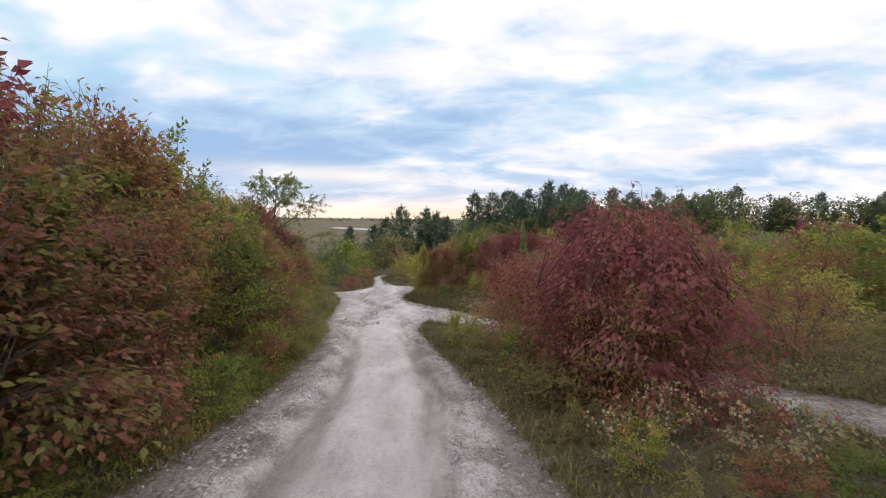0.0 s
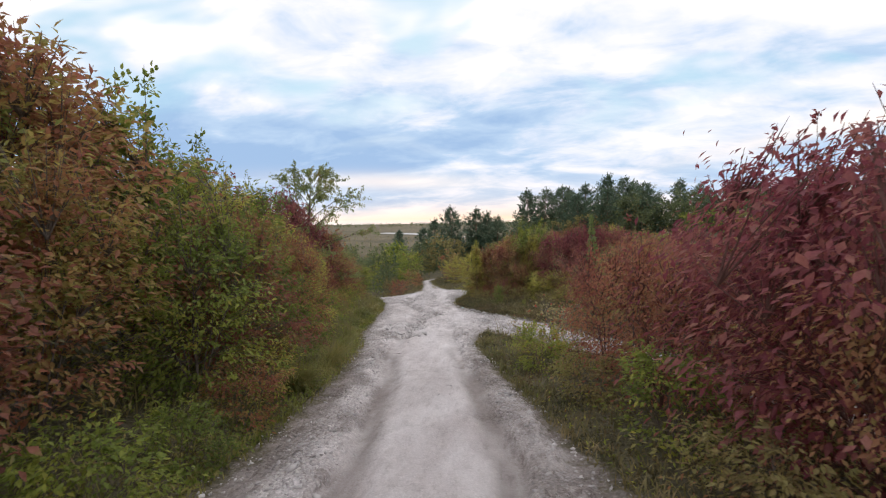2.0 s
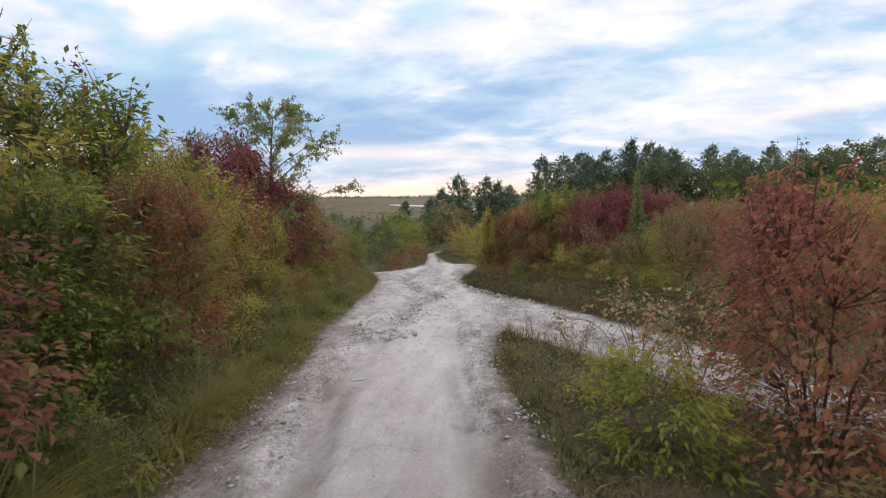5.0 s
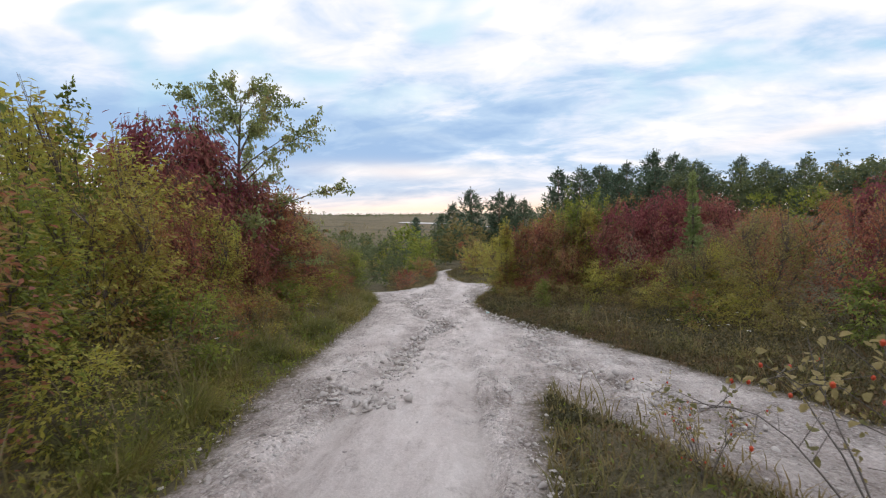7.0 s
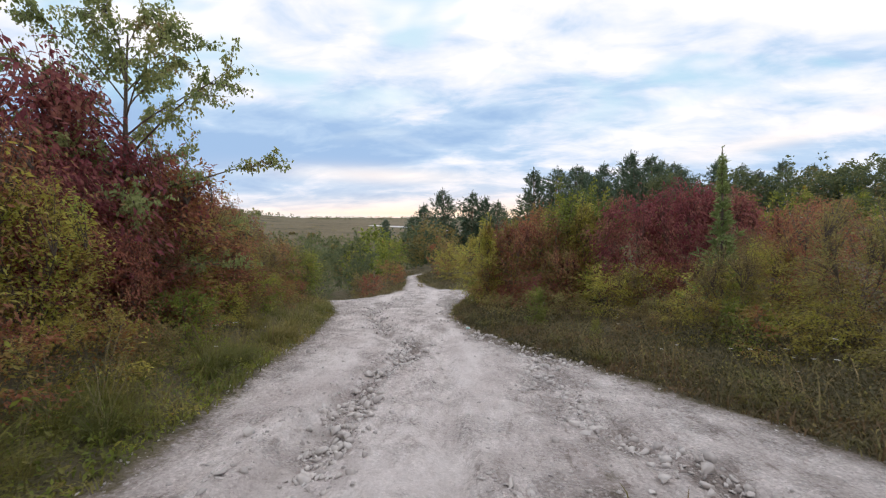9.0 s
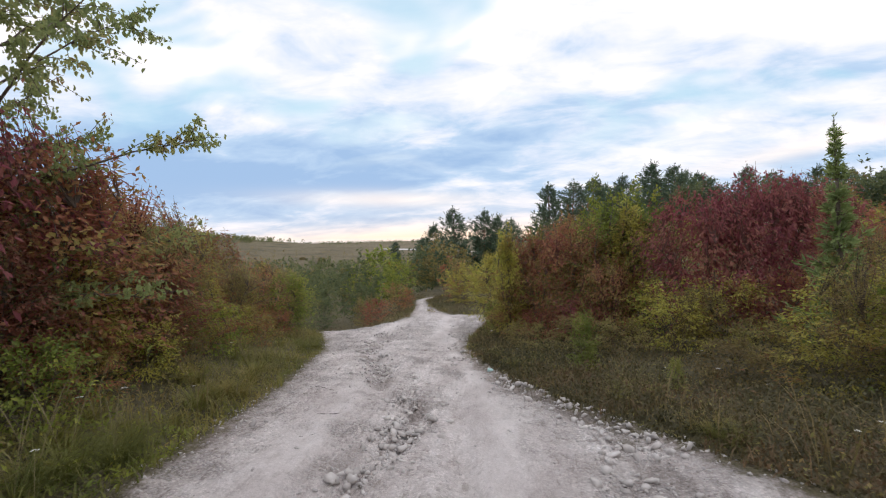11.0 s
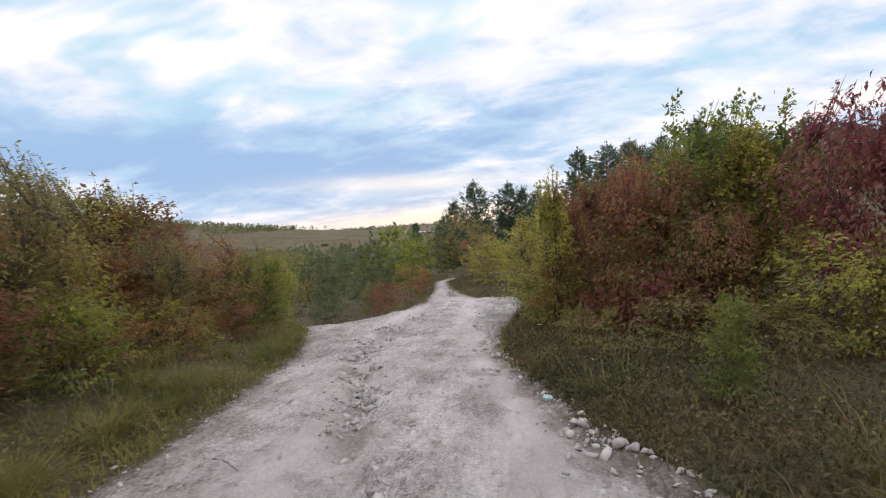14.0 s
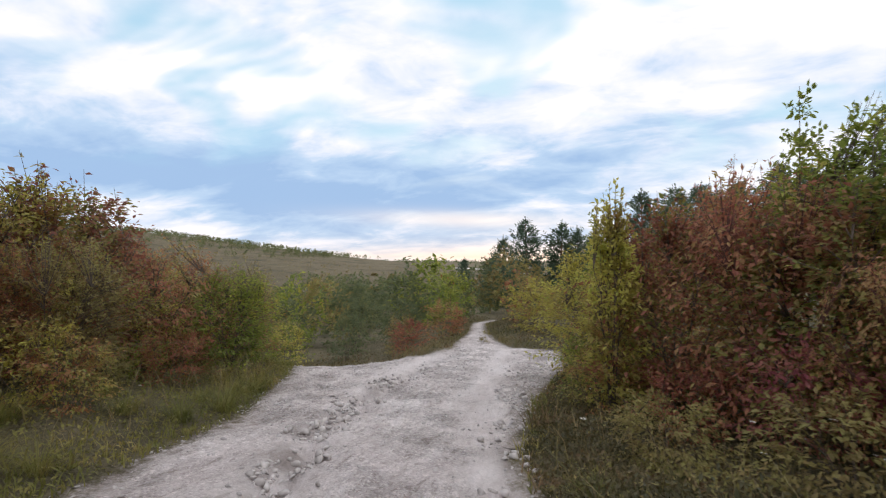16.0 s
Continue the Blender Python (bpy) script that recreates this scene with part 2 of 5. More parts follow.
def ground_material():
    """Earth and thin grass, with worn chalk where the attribute 'chalk' says so; a ragged line between."""
    m, add = material("ground_earth_and_chalk")
    pos = add("ShaderNodeNewGeometry").outputs["Position"]
    chalk = add("ShaderNodeAttribute", attribute_name="chalk").outputs["Fac"]
    wheel = add("ShaderNodeAttribute", attribute_name="wheel").outputs["Fac"]
    rag = noise_tex(add, pos, 5.0, 6, 0.65)
    rag2 = noise_tex(add, pos, 28.0, 4, 0.6)
    edge = calc(add, "ADD", chalk, calc(add, "MULTIPLY_ADD", rag, 0.9, calc(add, "MULTIPLY_ADD", rag2, 0.5, -0.70)))
    mask = add("ShaderNodeMapRange", {"Value": edge, "From Min": 0.38, "From Max": 0.62}).outputs[0]
    # earth
    broad = noise_tex(add, pos, 0.05, 5, 0.6)
    near = noise_tex(add, pos, 1.6, 6, 0.6)
    fine = noise_tex(add, pos, 45.0, 4, 0.65)
    earth = ramp(add, calc(add, "ADD", calc(add, "MULTIPLY", near, 0.5), calc(add, "MULTIPLY", fine, 0.5)), ((0.3, (0.08, 0.070, 0.042)), (0.5, (0.135, 0.115, 0.068)), (0.72, (0.22, 0.185, 0.12))))
    field = ramp(add, calc(add, "ADD", calc(add, "MULTIPLY", broad, 0.5), calc(add, "MULTIPLY", noise_tex(add, pos, 0.3, 5, 0.65), 0.5)), ((0.36, (0.060, 0.056, 0.034)), (0.47, (0.130, 0.108, 0.062)), (0.56, (0.165, 0.133, 0.080)), (0.66, (0.20, 0.168, 0.105))))
    dist = add("ShaderNodeMapRange", {"Value": add("ShaderNodeSeparateXYZ", {0: pos}).outputs[1], "From Min": 40.0, "From Max": 90.0}).outputs[0]
    earth = mixed(add, dist, earth, field)
    # chalk
    stain = noise_tex(add, add("ShaderNodeMapping", {"Vector": pos, "Scale": (1.6, 0.45, 1.0)}).outputs[0], 1.3, 6, 0.6)
    grit = noise_tex(add, pos, 70.0, 5, 0.7)
    crumbs = add("ShaderNodeTexVoronoi", {"Vector": pos, "Scale": 26.0, "Randomness": 1.0}).outputs["Distance"]
    rubble = add("ShaderNodeMapRange", {"Value": calc(add, "SUBTRACT", noise_tex(add, pos, 1.7, 4, 0.6), calc(add, "MULTIPLY", wheel, 0.16)), "From Min": 0.42, "From Max": 0.6}).outputs[0]
    white = ramp(add, calc(add, "ADD", calc(add, "MULTIPLY", stain, 0.62), calc(add, "MULTIPLY", grit, 0.38)), ((0.33, (0.46, 0.400, 0.385)), (0.44, (0.59, 0.530, 0.515)), (0.54, (0.685, 0.628, 0.612)), (0.70, (0.79, 0.74, 0.725))))
    white = mixed(add, calc(add, "MULTIPLY", rubble, 0.5), white, ramp(add, crumbs, ((0.1, (0.62, 0.58, 0.565)), (0.55, (0.32, 0.285, 0.27)))))
    damp = add("ShaderNodeAttribute", attribute_name="dirt").outputs["Fac"]
    white = mixed(add, calc(add, "MULTIPLY", damp, 0.8), white, mixed(add, near, (0.15, 0.12, 0.105), (0.31, 0.265, 0.24)))
    flow = noise_tex(add, add("ShaderNodeMapping", {"Vector": pos, "Scale": (7.0, 1.7, 3.0), "Rotation": (0, 0, radians(-8))}).outputs[0], 1.6, 7, 0.68)
    # streaks along the track, with shade painted into their small cavities, crests paler
    scour_shade = ramp(add, flow, ((0.35, (0.50, 0.46, 0.43)), (0.42, (0.93, 0.92, 0.91)), (0.55, (1.05, 1.05, 1.05)), (0.72, (1.16, 1.16, 1.16))))
    white = mixed(add, calc(add, "MULTIPLY_ADD", wheel, -0.42, 0.72), white, mixed(add, 1.0, white, scour_shade, "MULTIPLY"))
    chips = add("ShaderNodeTexVoronoi", {"Vector": pos, "Scale": 55.0, "Randomness": 1.0})
    chip = ramp(add, add("ShaderNodeSeparateColor", {0: chips.outputs["Color"]}).outputs[0], ((0.0, (0.66, 0.63, 0.61)), (0.18, (0.92, 0.91, 0.90)), (0.6, (1.0, 1.0, 1.0)), (1.0, (1.32, 1.32, 1.32))))
    loose = calc(add, "MULTIPLY_ADD", calc(add, "SUBTRACT", 1.0, wheel), 0.45, calc(add, "MULTIPLY_ADD", rubble, 0.3, 0.2), clamp=True)
    white = mixed(add, loose, white, mixed(add, 1.0, white, chip, "MULTIPLY"))
    clods = add("ShaderNodeTexVoronoi", {"Vector": add("ShaderNodeMapping", {"Vector": pos, "Scale": (1.0, 0.7, 1.0)}).outputs[0], "Scale": 17.0, "Randomness": 1.0})
    clod = ramp(add, add("ShaderNodeSeparateColor", {0: clods.outputs["Color"]}).outputs[1], ((0.0, (0.66, 0.62, 0.60)), (0.12, (0.94, 0.93, 0.92)), (0.8, (1.02, 1.02, 1.02)), (1.0, (1.25, 1.25, 1.25))))
    white = mixed(add, calc(add, "MULTIPLY", loose, 0.8), white, mixed(add, 1.0, white, clod, "MULTIPLY"))
    col = mixed(add, mask, earth, white)
    h = calc(add, "ADD", calc(add, "MULTIPLY", grit, 0.5), calc(add, "MULTIPLY", calc(add, "MULTIPLY", calc(add, "SUBTRACT", 0.6, crumbs), rubble), 1.6))
    h = calc(add, "ADD", h, calc(add, "ADD", calc(add, "MULTIPLY", noise_tex(add, pos, 9.0, 5), 0.8), calc(add, "MULTIPLY", flow, calc(add, "MULTIPLY_ADD", wheel, -0.7, 1.2))))
    h = calc(add, "ADD", h, calc(add, "MULTIPLY", calc(add, "SUBTRACT", 0.5, clods.outputs["Distance"]), calc(add, "MULTIPLY", loose, 1.6)))
    bump = add("ShaderNodeBump", {"Height": h, "Strength": 0.95, "Distance": 0.045})
    body = add("ShaderNodeBsdfPrincipled", {"Base Color": col, "Roughness": 0.93, "Specular IOR Level": 0.2, "Normal": bump.outputs[0]})
    add("ShaderNodeOutputMaterial", {"Surface": body.outputs[0]})
    return m


GROUND = ground_material()

# ---- the lie of the land ----
SLOPE_Y = np.array([-60, -5, 0, 8, 16, 24, 28, 34, 46, 70, 110, 180, 420, 900, 1500, 4000.0])
SLOPE_Z = np.array([6.5, 0.63, 0.0, -1.01, -1.87, -2.74, -3.12, -3.58, -4.30, -5.84, -7.4, -9.0, -7.5, -2.5, 1.2, 2.4])
LEFT_Y = np.array([-60, 0, 5.5, 9.3, 12.4, 14.5, 17, 19.8, 22, 24.3, 27, 30, 33.5, 35.5])
LEFT_X = np.array([-2.45, -2.25, -2.32, -2.65, -3.1, -3.72, -4.05, -4.6, -4.9, -5.4, -5.95, -7.15, -9.2, -10.3])
RIGHT_Y = np.array([-60, 0, 3.5, 6, 9.3, 12.6, 14.75])
RIGHT_X = np.array([1.2, 1.1, 1.0, 0.75, 0.1, -0.5, -0.45])
FARR_Y = np.array([15.3, 16.4, 17.2, 19.2, 20.8, 23.2, 26.6, 29.5, 34.5, 37.0])
FARR_X = np.array([2.4, 1.95, 1.6, 0.72, -0.12, -1.2, -2.1, -2.15, -1.6, -1.9])
# outlines of the worn chalk: the main way, the way that joins it, and the fork beyond
MAIN = [(-2.45, -60)] + list(zip(LEFT_X[1:], LEFT_Y[1:])) + [(-13, 38.5), (-12, 39.6), (-9.2, 37.3), (-7.4, 35.2), (-5.8, 34.4), (-5.4, 36), (-5.75, 39), (-6.3, 43), (-6.9, 46.7), (-6.5, 51), (-5.7, 51), (-5.9, 46.5), (-5.0, 42), (-4.1, 38.8), (-3.5, 37.3), (-1.9, 37.1), (-1.6, 34.5), (-2.15, 29.5), (-2.1, 26.6), (-1.2, 23.2), (-0.1, 20.8), (0.2, 17.0), (-0.45, 14.75), (-0.5, 12.6), (0.1, 9.3), (0.75, 6), (1.0, 3.5), (1.1, 0), (1.2, -60)]
SIDE = [(-0.1, 20.8), (0.72, 19.2), (1.6, 17.2), (2.4, 15.3), (3.3, 12.2), (3.9, 9.0), (4.6, 5.7), (6.2, 2), (10, -5), (20, -16), (18, -17), (8.4, -5.5), (4.9, 1), (3.9, 4.4), (3.0, 7.5), (2.3, 10.2), (1.5, 11.4), (0.7, 12.8), (0.2, 13.8), (-0.2, 14.4), (-0.45, 14.75), (-1.2, 19)]


def hash01(i, j, seed):
    v = np.sin(i * 127.1 + j * 311.7 + seed * 74.7) * 43758.5453
    return v - np.floor(v)


def rough(x, y, scale, seed=0, octaves=4):
    """Smooth noise in -1..1 for arrays of places."""
    total, size = 0.0, 1.0
    x, y = np.asarray(x, float) * scale, np.asarray(y, float) * scale
    for k in range(octaves):
        i, j = np.floor(x), np.floor(y)
        u, v = x - i, y - j
        u, v = u * u * (3 - 2 * u), v * v * (3 - 2 * v)
        a, b = hash01(i, j, seed + k), hash01(i + 1, j, seed + k)
        c, d = hash01(i, j + 1, seed + k), hash01(i + 1, j + 1, seed + k)
        total = total + size * ((a + (b - a) * u) * (1 - v) + (c + (d - c) * u) * v - 0.5) * 2
        x, y, size = x * 2.03, y * 2.03, size * 0.5
    return total / 1.6


def from_outline(x, y, outline):
    """Metres inside an outline (minus: outside)."""
    x, y = np.asarray(x, float), np.asarray(y, float)
    best, inside = np.full(np.broadcast(x, y).shape, 1e9), np.zeros(np.broadcast(x, y).shape, bool)
    for (ax, ay), (bx, by) in zip(outline, outline[1:] + outline[:1]):
        ex, ey = bx - ax, by - ay
        t = np.clip(((x - ax) * ex + (y - ay) * ey) / (ex * ex + ey * ey), 0, 1)
        best = np.minimum(best, np.hypot(x - ax - t * ex, y - ay - t * ey))
        if ay != by:
            inside ^= ((ay > y) != (by > y)) & (x < ex * (y - ay) / ey + ax)
    return np.where(inside, best, -best)


def chalk_depth(x, y):
    return np.maximum(from_outline(x, y, MAIN), from_outline(x, y, SIDE))


def smooth(v, a, b):
    t = np.clip((np.asarray(v, float) - a) / (b - a), 0, 1)
    return t * t * (3 - 2 * t)


def left_edge(y):
    return np.interp(y, LEFT_Y, LEFT_X)


def right_edge(y):
    return np.where(np.asarray(y) < 14.75, np.interp(y, RIGHT_Y, RIGHT_X), np.interp(y, FARR_Y, FARR_X))


def land(x, y):
    """Height of the land with no wheel ruts or small relief."""
    x, y = np.asarray(x, float), np.asarray(y, float)
    z = np.interp(y, SLOPE_Y, SLOPE_Z)
    edge = np.where(y < 22, 1.2 + 0.12 * np.clip(22 - y, 0, 12), np.interp(y, [22, 28, 46, 70], [0.6, -1.2, -1.5, -2]))
    d = np.clip(x - edge - 0.6, 0, None)
    z = z + (1.7 + 3.6 * smooth(y, 26, 55) * (1 - smooth(y, 120, 400))) * (1 - np.exp(-d / 12)) * (1 - smooth(y, 300, 900))
    d = np.clip(left_edge(y) - 0.4 - x, 0, None)
    z = z + 0.75 * (1 - np.exp(-d / 2.5)) * (1 - smooth(y, 22, 34)) * (1 - smooth(d, 10, 60))
    z = z - 2.2 * (1 - np.exp(-np.clip(-x - 9, 0, None) / 12)) * smooth(y, 26, 44) * (1 - smooth(y, 90, 200))
    z = z - 1.15 * smooth(y, 30.0, 38.0) * smooth(-x, 5.4, 8.2) * (1 - smooth(y, 40, 47) * (1 - smooth(-x, 8, 11)))
    z = z + 34 * np.exp(-((x + 420) / 230) ** 2 - ((y - 330) / 220) ** 2)
    z = z + 0.9 * rough(x, y, 0.02, 5, 3) * smooth(np.hypot(x, y), 60, 160)
    return z


def across(x, y):
    """Metres to the right of the middle of the main track."""
    mid = np.interp(y, [-20, 0, 6.6, 10, 15.3, 20, 24, 30, 37, 47], [-0.5, -0.55, -0.8, -1.26, -2.0, -2.5, -2.9, -4.2, -4.6, -5.9])
    return x - mid - 0.10 * rough(np.zeros_like(y), y, 0.25, 9, 2)


def wheel_lines(x, y):
    """How smooth the tyres have worn a place, 0 to 1: the two wheel tracks and the crown between them."""
    d = abs(across(x, y))
    upper = 1 - smooth(d, 0.62, 0.82)
    lower = np.exp(-((d - 0.95) / 0.38) ** 2)
    w = smooth(y, 14, 19)
    return upper * (1 - w) + lower * w


def ridges(x, y):
    """The two lines of broken lumps outside the wheel tracks, which fade out downhill."""
    d = abs(across(x, y))
    return np.exp(-((d - 0.98) / 0.17) ** 2) * (1 - smooth(y, 14, 18))


def gully_line(y):
    """The line that rain has washed out down the middle of the lower track."""
    return np.interp(y, [0, 8, 14.6, 16.4, 18.4, 20.6, 21.4, 22.2, 23.2, 24.6, 26.6, 30, 34], [-0.55, -1.5, -2.38, -2.57, -2.78, -2.5, -2.65, -3.05, -3.5, -3.8, -4.6, -5.0, -5.0])


def stony_line(y):
    """The stony tail of the grass wedge, which runs on down inside the right edge."""
    return np.interp(y, [12, 14.4, 15.3, 15.8, 16.4, 16.8, 17.4, 18.6, 20.2, 21.2, 22.0, 23.3, 24.2, 25.4, 28], [1.7, 1.0, 0.66, 0.42, 0.2, 0.0, -0.4, -0.5, -0.2, -0.55, -1.0, -1.5, -1.75, -2.1, -2.6])


def worn_rut(x, y):
    """The two wheel ruts, 0 to 1: a gentle slope from the crown and a broken step on the outside."""
    d = abs(across(x, y)) + 0.05 * rough(x, y, 2.4, 51, 3)
    return smooth(d, 0.36, 0.60) * (1 - smooth(d, 0.70, 0.80))


def relief(x, y):
    """Ruts, gullies and lumps of the worn chalk and the soft edge of the verge."""
    c = chalk_depth(x, y)
    inside = smooth(c, -0.1, 0.35)
    rut = worn_rut(x, y) * (1 - 0.7 * smooth(y, 17, 25))
    gully_x = gully_line(y) + 0.12 * rough(x * 0, y, 0.7, 4, 3)
    gully = np.exp(-((x - gully_x) / 0.19) ** 2) * smooth(y, 14, 18) * (1 - smooth(y, 30, 36)) + 0.55 * np.exp(-((x - stony_line(y)) / 0.25) ** 2) * smooth(y, 13, 16) * (1 - smooth(y, 25, 27))
    z = inside * (-0.065 * rut + 0.06 * ridges(x, y) * smooth(rough(x, y, 2.5, 14, 3), -0.5, 0.5) - 0.12 * gully * (1 + 1.1 * rough(x, y, 4.0, 17, 3)) + 0.045 * rough(x, y, 1.1, 2, 4) + 0.026 * rough(x, y, 5.0, 3, 3) * (1 - 0.5 * rut))
    z = z + (1 - inside) * (0.05 * smooth(-c, 0.0, 0.5) + 0.05 * rough(x, y, 0.9, 7, 4))
    return z * (1 - smooth(np.hypot(x, y - 15), 60, 90))


def height(x, y):
    return float(land(x, y) + relief(np.array([x]), np.array([y]))[0])


def heights(x, y):
    return land(x, y) + relief(x, y)


# ---- mesh helpers ----
def mesh_from(name, verts, faces, mat, smooth_faces=False):
    """A mesh from an array of places and an array of faces (rows of 3 or 4)."""
    verts, faces = np.asarray(verts, np.float32), np.asarray(faces, np.int32)
    me = bpy.data.meshes.new(name)
    me.vertices.add(len(verts))
    me.vertices.foreach_set("co", verts.ravel())
    me.loops.add(faces.size)
    me.loops.foreach_set("vertex_index", faces.ravel())
    me.polygons.add(len(faces))
    me.polygons.foreach_set("loop_start", np.arange(0, faces.size, faces.shape[1], dtype=np.int32))
    if smooth_faces:
        me.polygons.foreach_set("use_smooth", np.ones(len(faces), bool))
    me.update(calc_edges=True)
    me.materials.append(mat)
    return me


def part(name, me, parent, label=""):
    ob = new(name, me)
    ob.parent = parent
    return tagged(ob, label)


def tube(points, radii, sides=5):
    """Rings along a line, closed to a point at the end: verts and quads."""
    p, r = np.asarray(points, float), np.asarray(radii, float)
    d = np.gradient(p, axis=0)
    d /= np.linalg.norm(d, axis=1, keepdims=True) + 1e-9
    side = np.cross(d, [0.31, 0.17, 0.93] if abs(d[0] @ np.array([0.31, 0.17, 0.93])) < 0.9 else [1, 0, 0])
    side /= np.linalg.norm(side, axis=1, keepdims=True) + 1e-9
    other = np.cross(d, side)
    a = np.arange(sides) * 2 * np.pi / sides
    v = (p[:, None] + r[:, None, None] * (np.cos(a)[None, :, None] * side[:, None] + np.sin(a)[None, :, None] * other[:, None])).reshape(-1, 3)
    k, s = np.meshgrid(np.arange(len(p) - 1), np.arange(sides), indexing="ij")
    k, s, n = k.ravel(), s.ravel(), (s.ravel() + 1) % sides
    return v, np.stack([k * sides + s, k * sides + n, (k + 1) * sides + n, (k + 1) * sides + s], 1)


def joined(pieces):
    verts, faces, at = [], [], 0
    for v, f in pieces:
        verts.append(v), faces.append(f + at)
        at += len(v)
    return np.concatenate(verts), np.concatenate(faces)


def unit(v):
    return v / (np.linalg.norm(v, axis=-1, keepdims=True) + 1e-9)


def leaf_cards(base, way, up, length, width, fine=True):
    """Folded leaves with a pointed tip: four-sided halves on a midrib, or plain folded diamonds."""
    n = len(base)
    way = unit(way)
    side = unit(np.cross(way, up))
    top = np.cross(side, way)
    L, W = length[:, None], width[:, None]
    def at(f, s, h):
        return base + way * L * f + side * W * s + top * W * h
    if fine:
        v = np.stack([at(0, 0, 0), at(0.32, 0.5, 0.18), at(0.68, 0.42, 0.12), at(1, 0, -0.25), at(0.68, -0.42, 0.12), at(0.32, -0.5, 0.18)], 1)
        f = np.array([[0, 1, 2, 3], [0, 3, 4, 5]])
    else:
        v = np.stack([at(0, 0, 0), at(0.45, 0.5, 0.16), at(1, 0, -0.2), at(0.45, -0.5, 0.16)], 1)
        f = np.array([[0, 1, 2], [0, 2, 3]])
    faces = (f[None] + np.arange(n)[:, None, None] * v.shape[1]).reshape(-1, f.shape[1])
    return v.reshape(-1, 3), faces


def put(x, y, size=1.0, turn=0.0, sink=0.03, wide=None):
    """Sets a thing down on the land. wide: another scale across."""
    w = size if wide is None else wide
    z = min(height(x + a, y + b) for a, b in ((0, 0), (0.08, 0), (-0.08, 0), (0, 0.08), (0, -0.08))) - sink
    return pose(x, y, z, 0, 0, turn) @ Matrix.Diagonal((w, w, size, 1))


class Kind:
    """A kind of plant: built once, at its first place; the others are copies."""
    def __init__(self, build):
        self.build, self.first = build, None

    def place(self, x, y, size=1.0, turn=0.0, sink=0.03, wide=None, label=""):
        m = put(x, y, size, turn, sink, wide)
        if self.first is None:
            self.first = ob = self.build()
            ob.matrix_basis = m
        else:
            s = self.first.scale
            ob = copy_thing(self.first, m @ Matrix.Diagonal((1 / s[0], 1 / s[1], 1 / s[2], 1)))
        if label:
            ob["label"] = label
        return ob


# ---- ground and track ----
def spaced(parts):
    out = [parts[0][0]]
    for a, b, n, power in parts:
        t = np.linspace(0, 1, n + 1)[1:] ** power
        out.extend(a + (b - a) * t)
    return np.array(out)


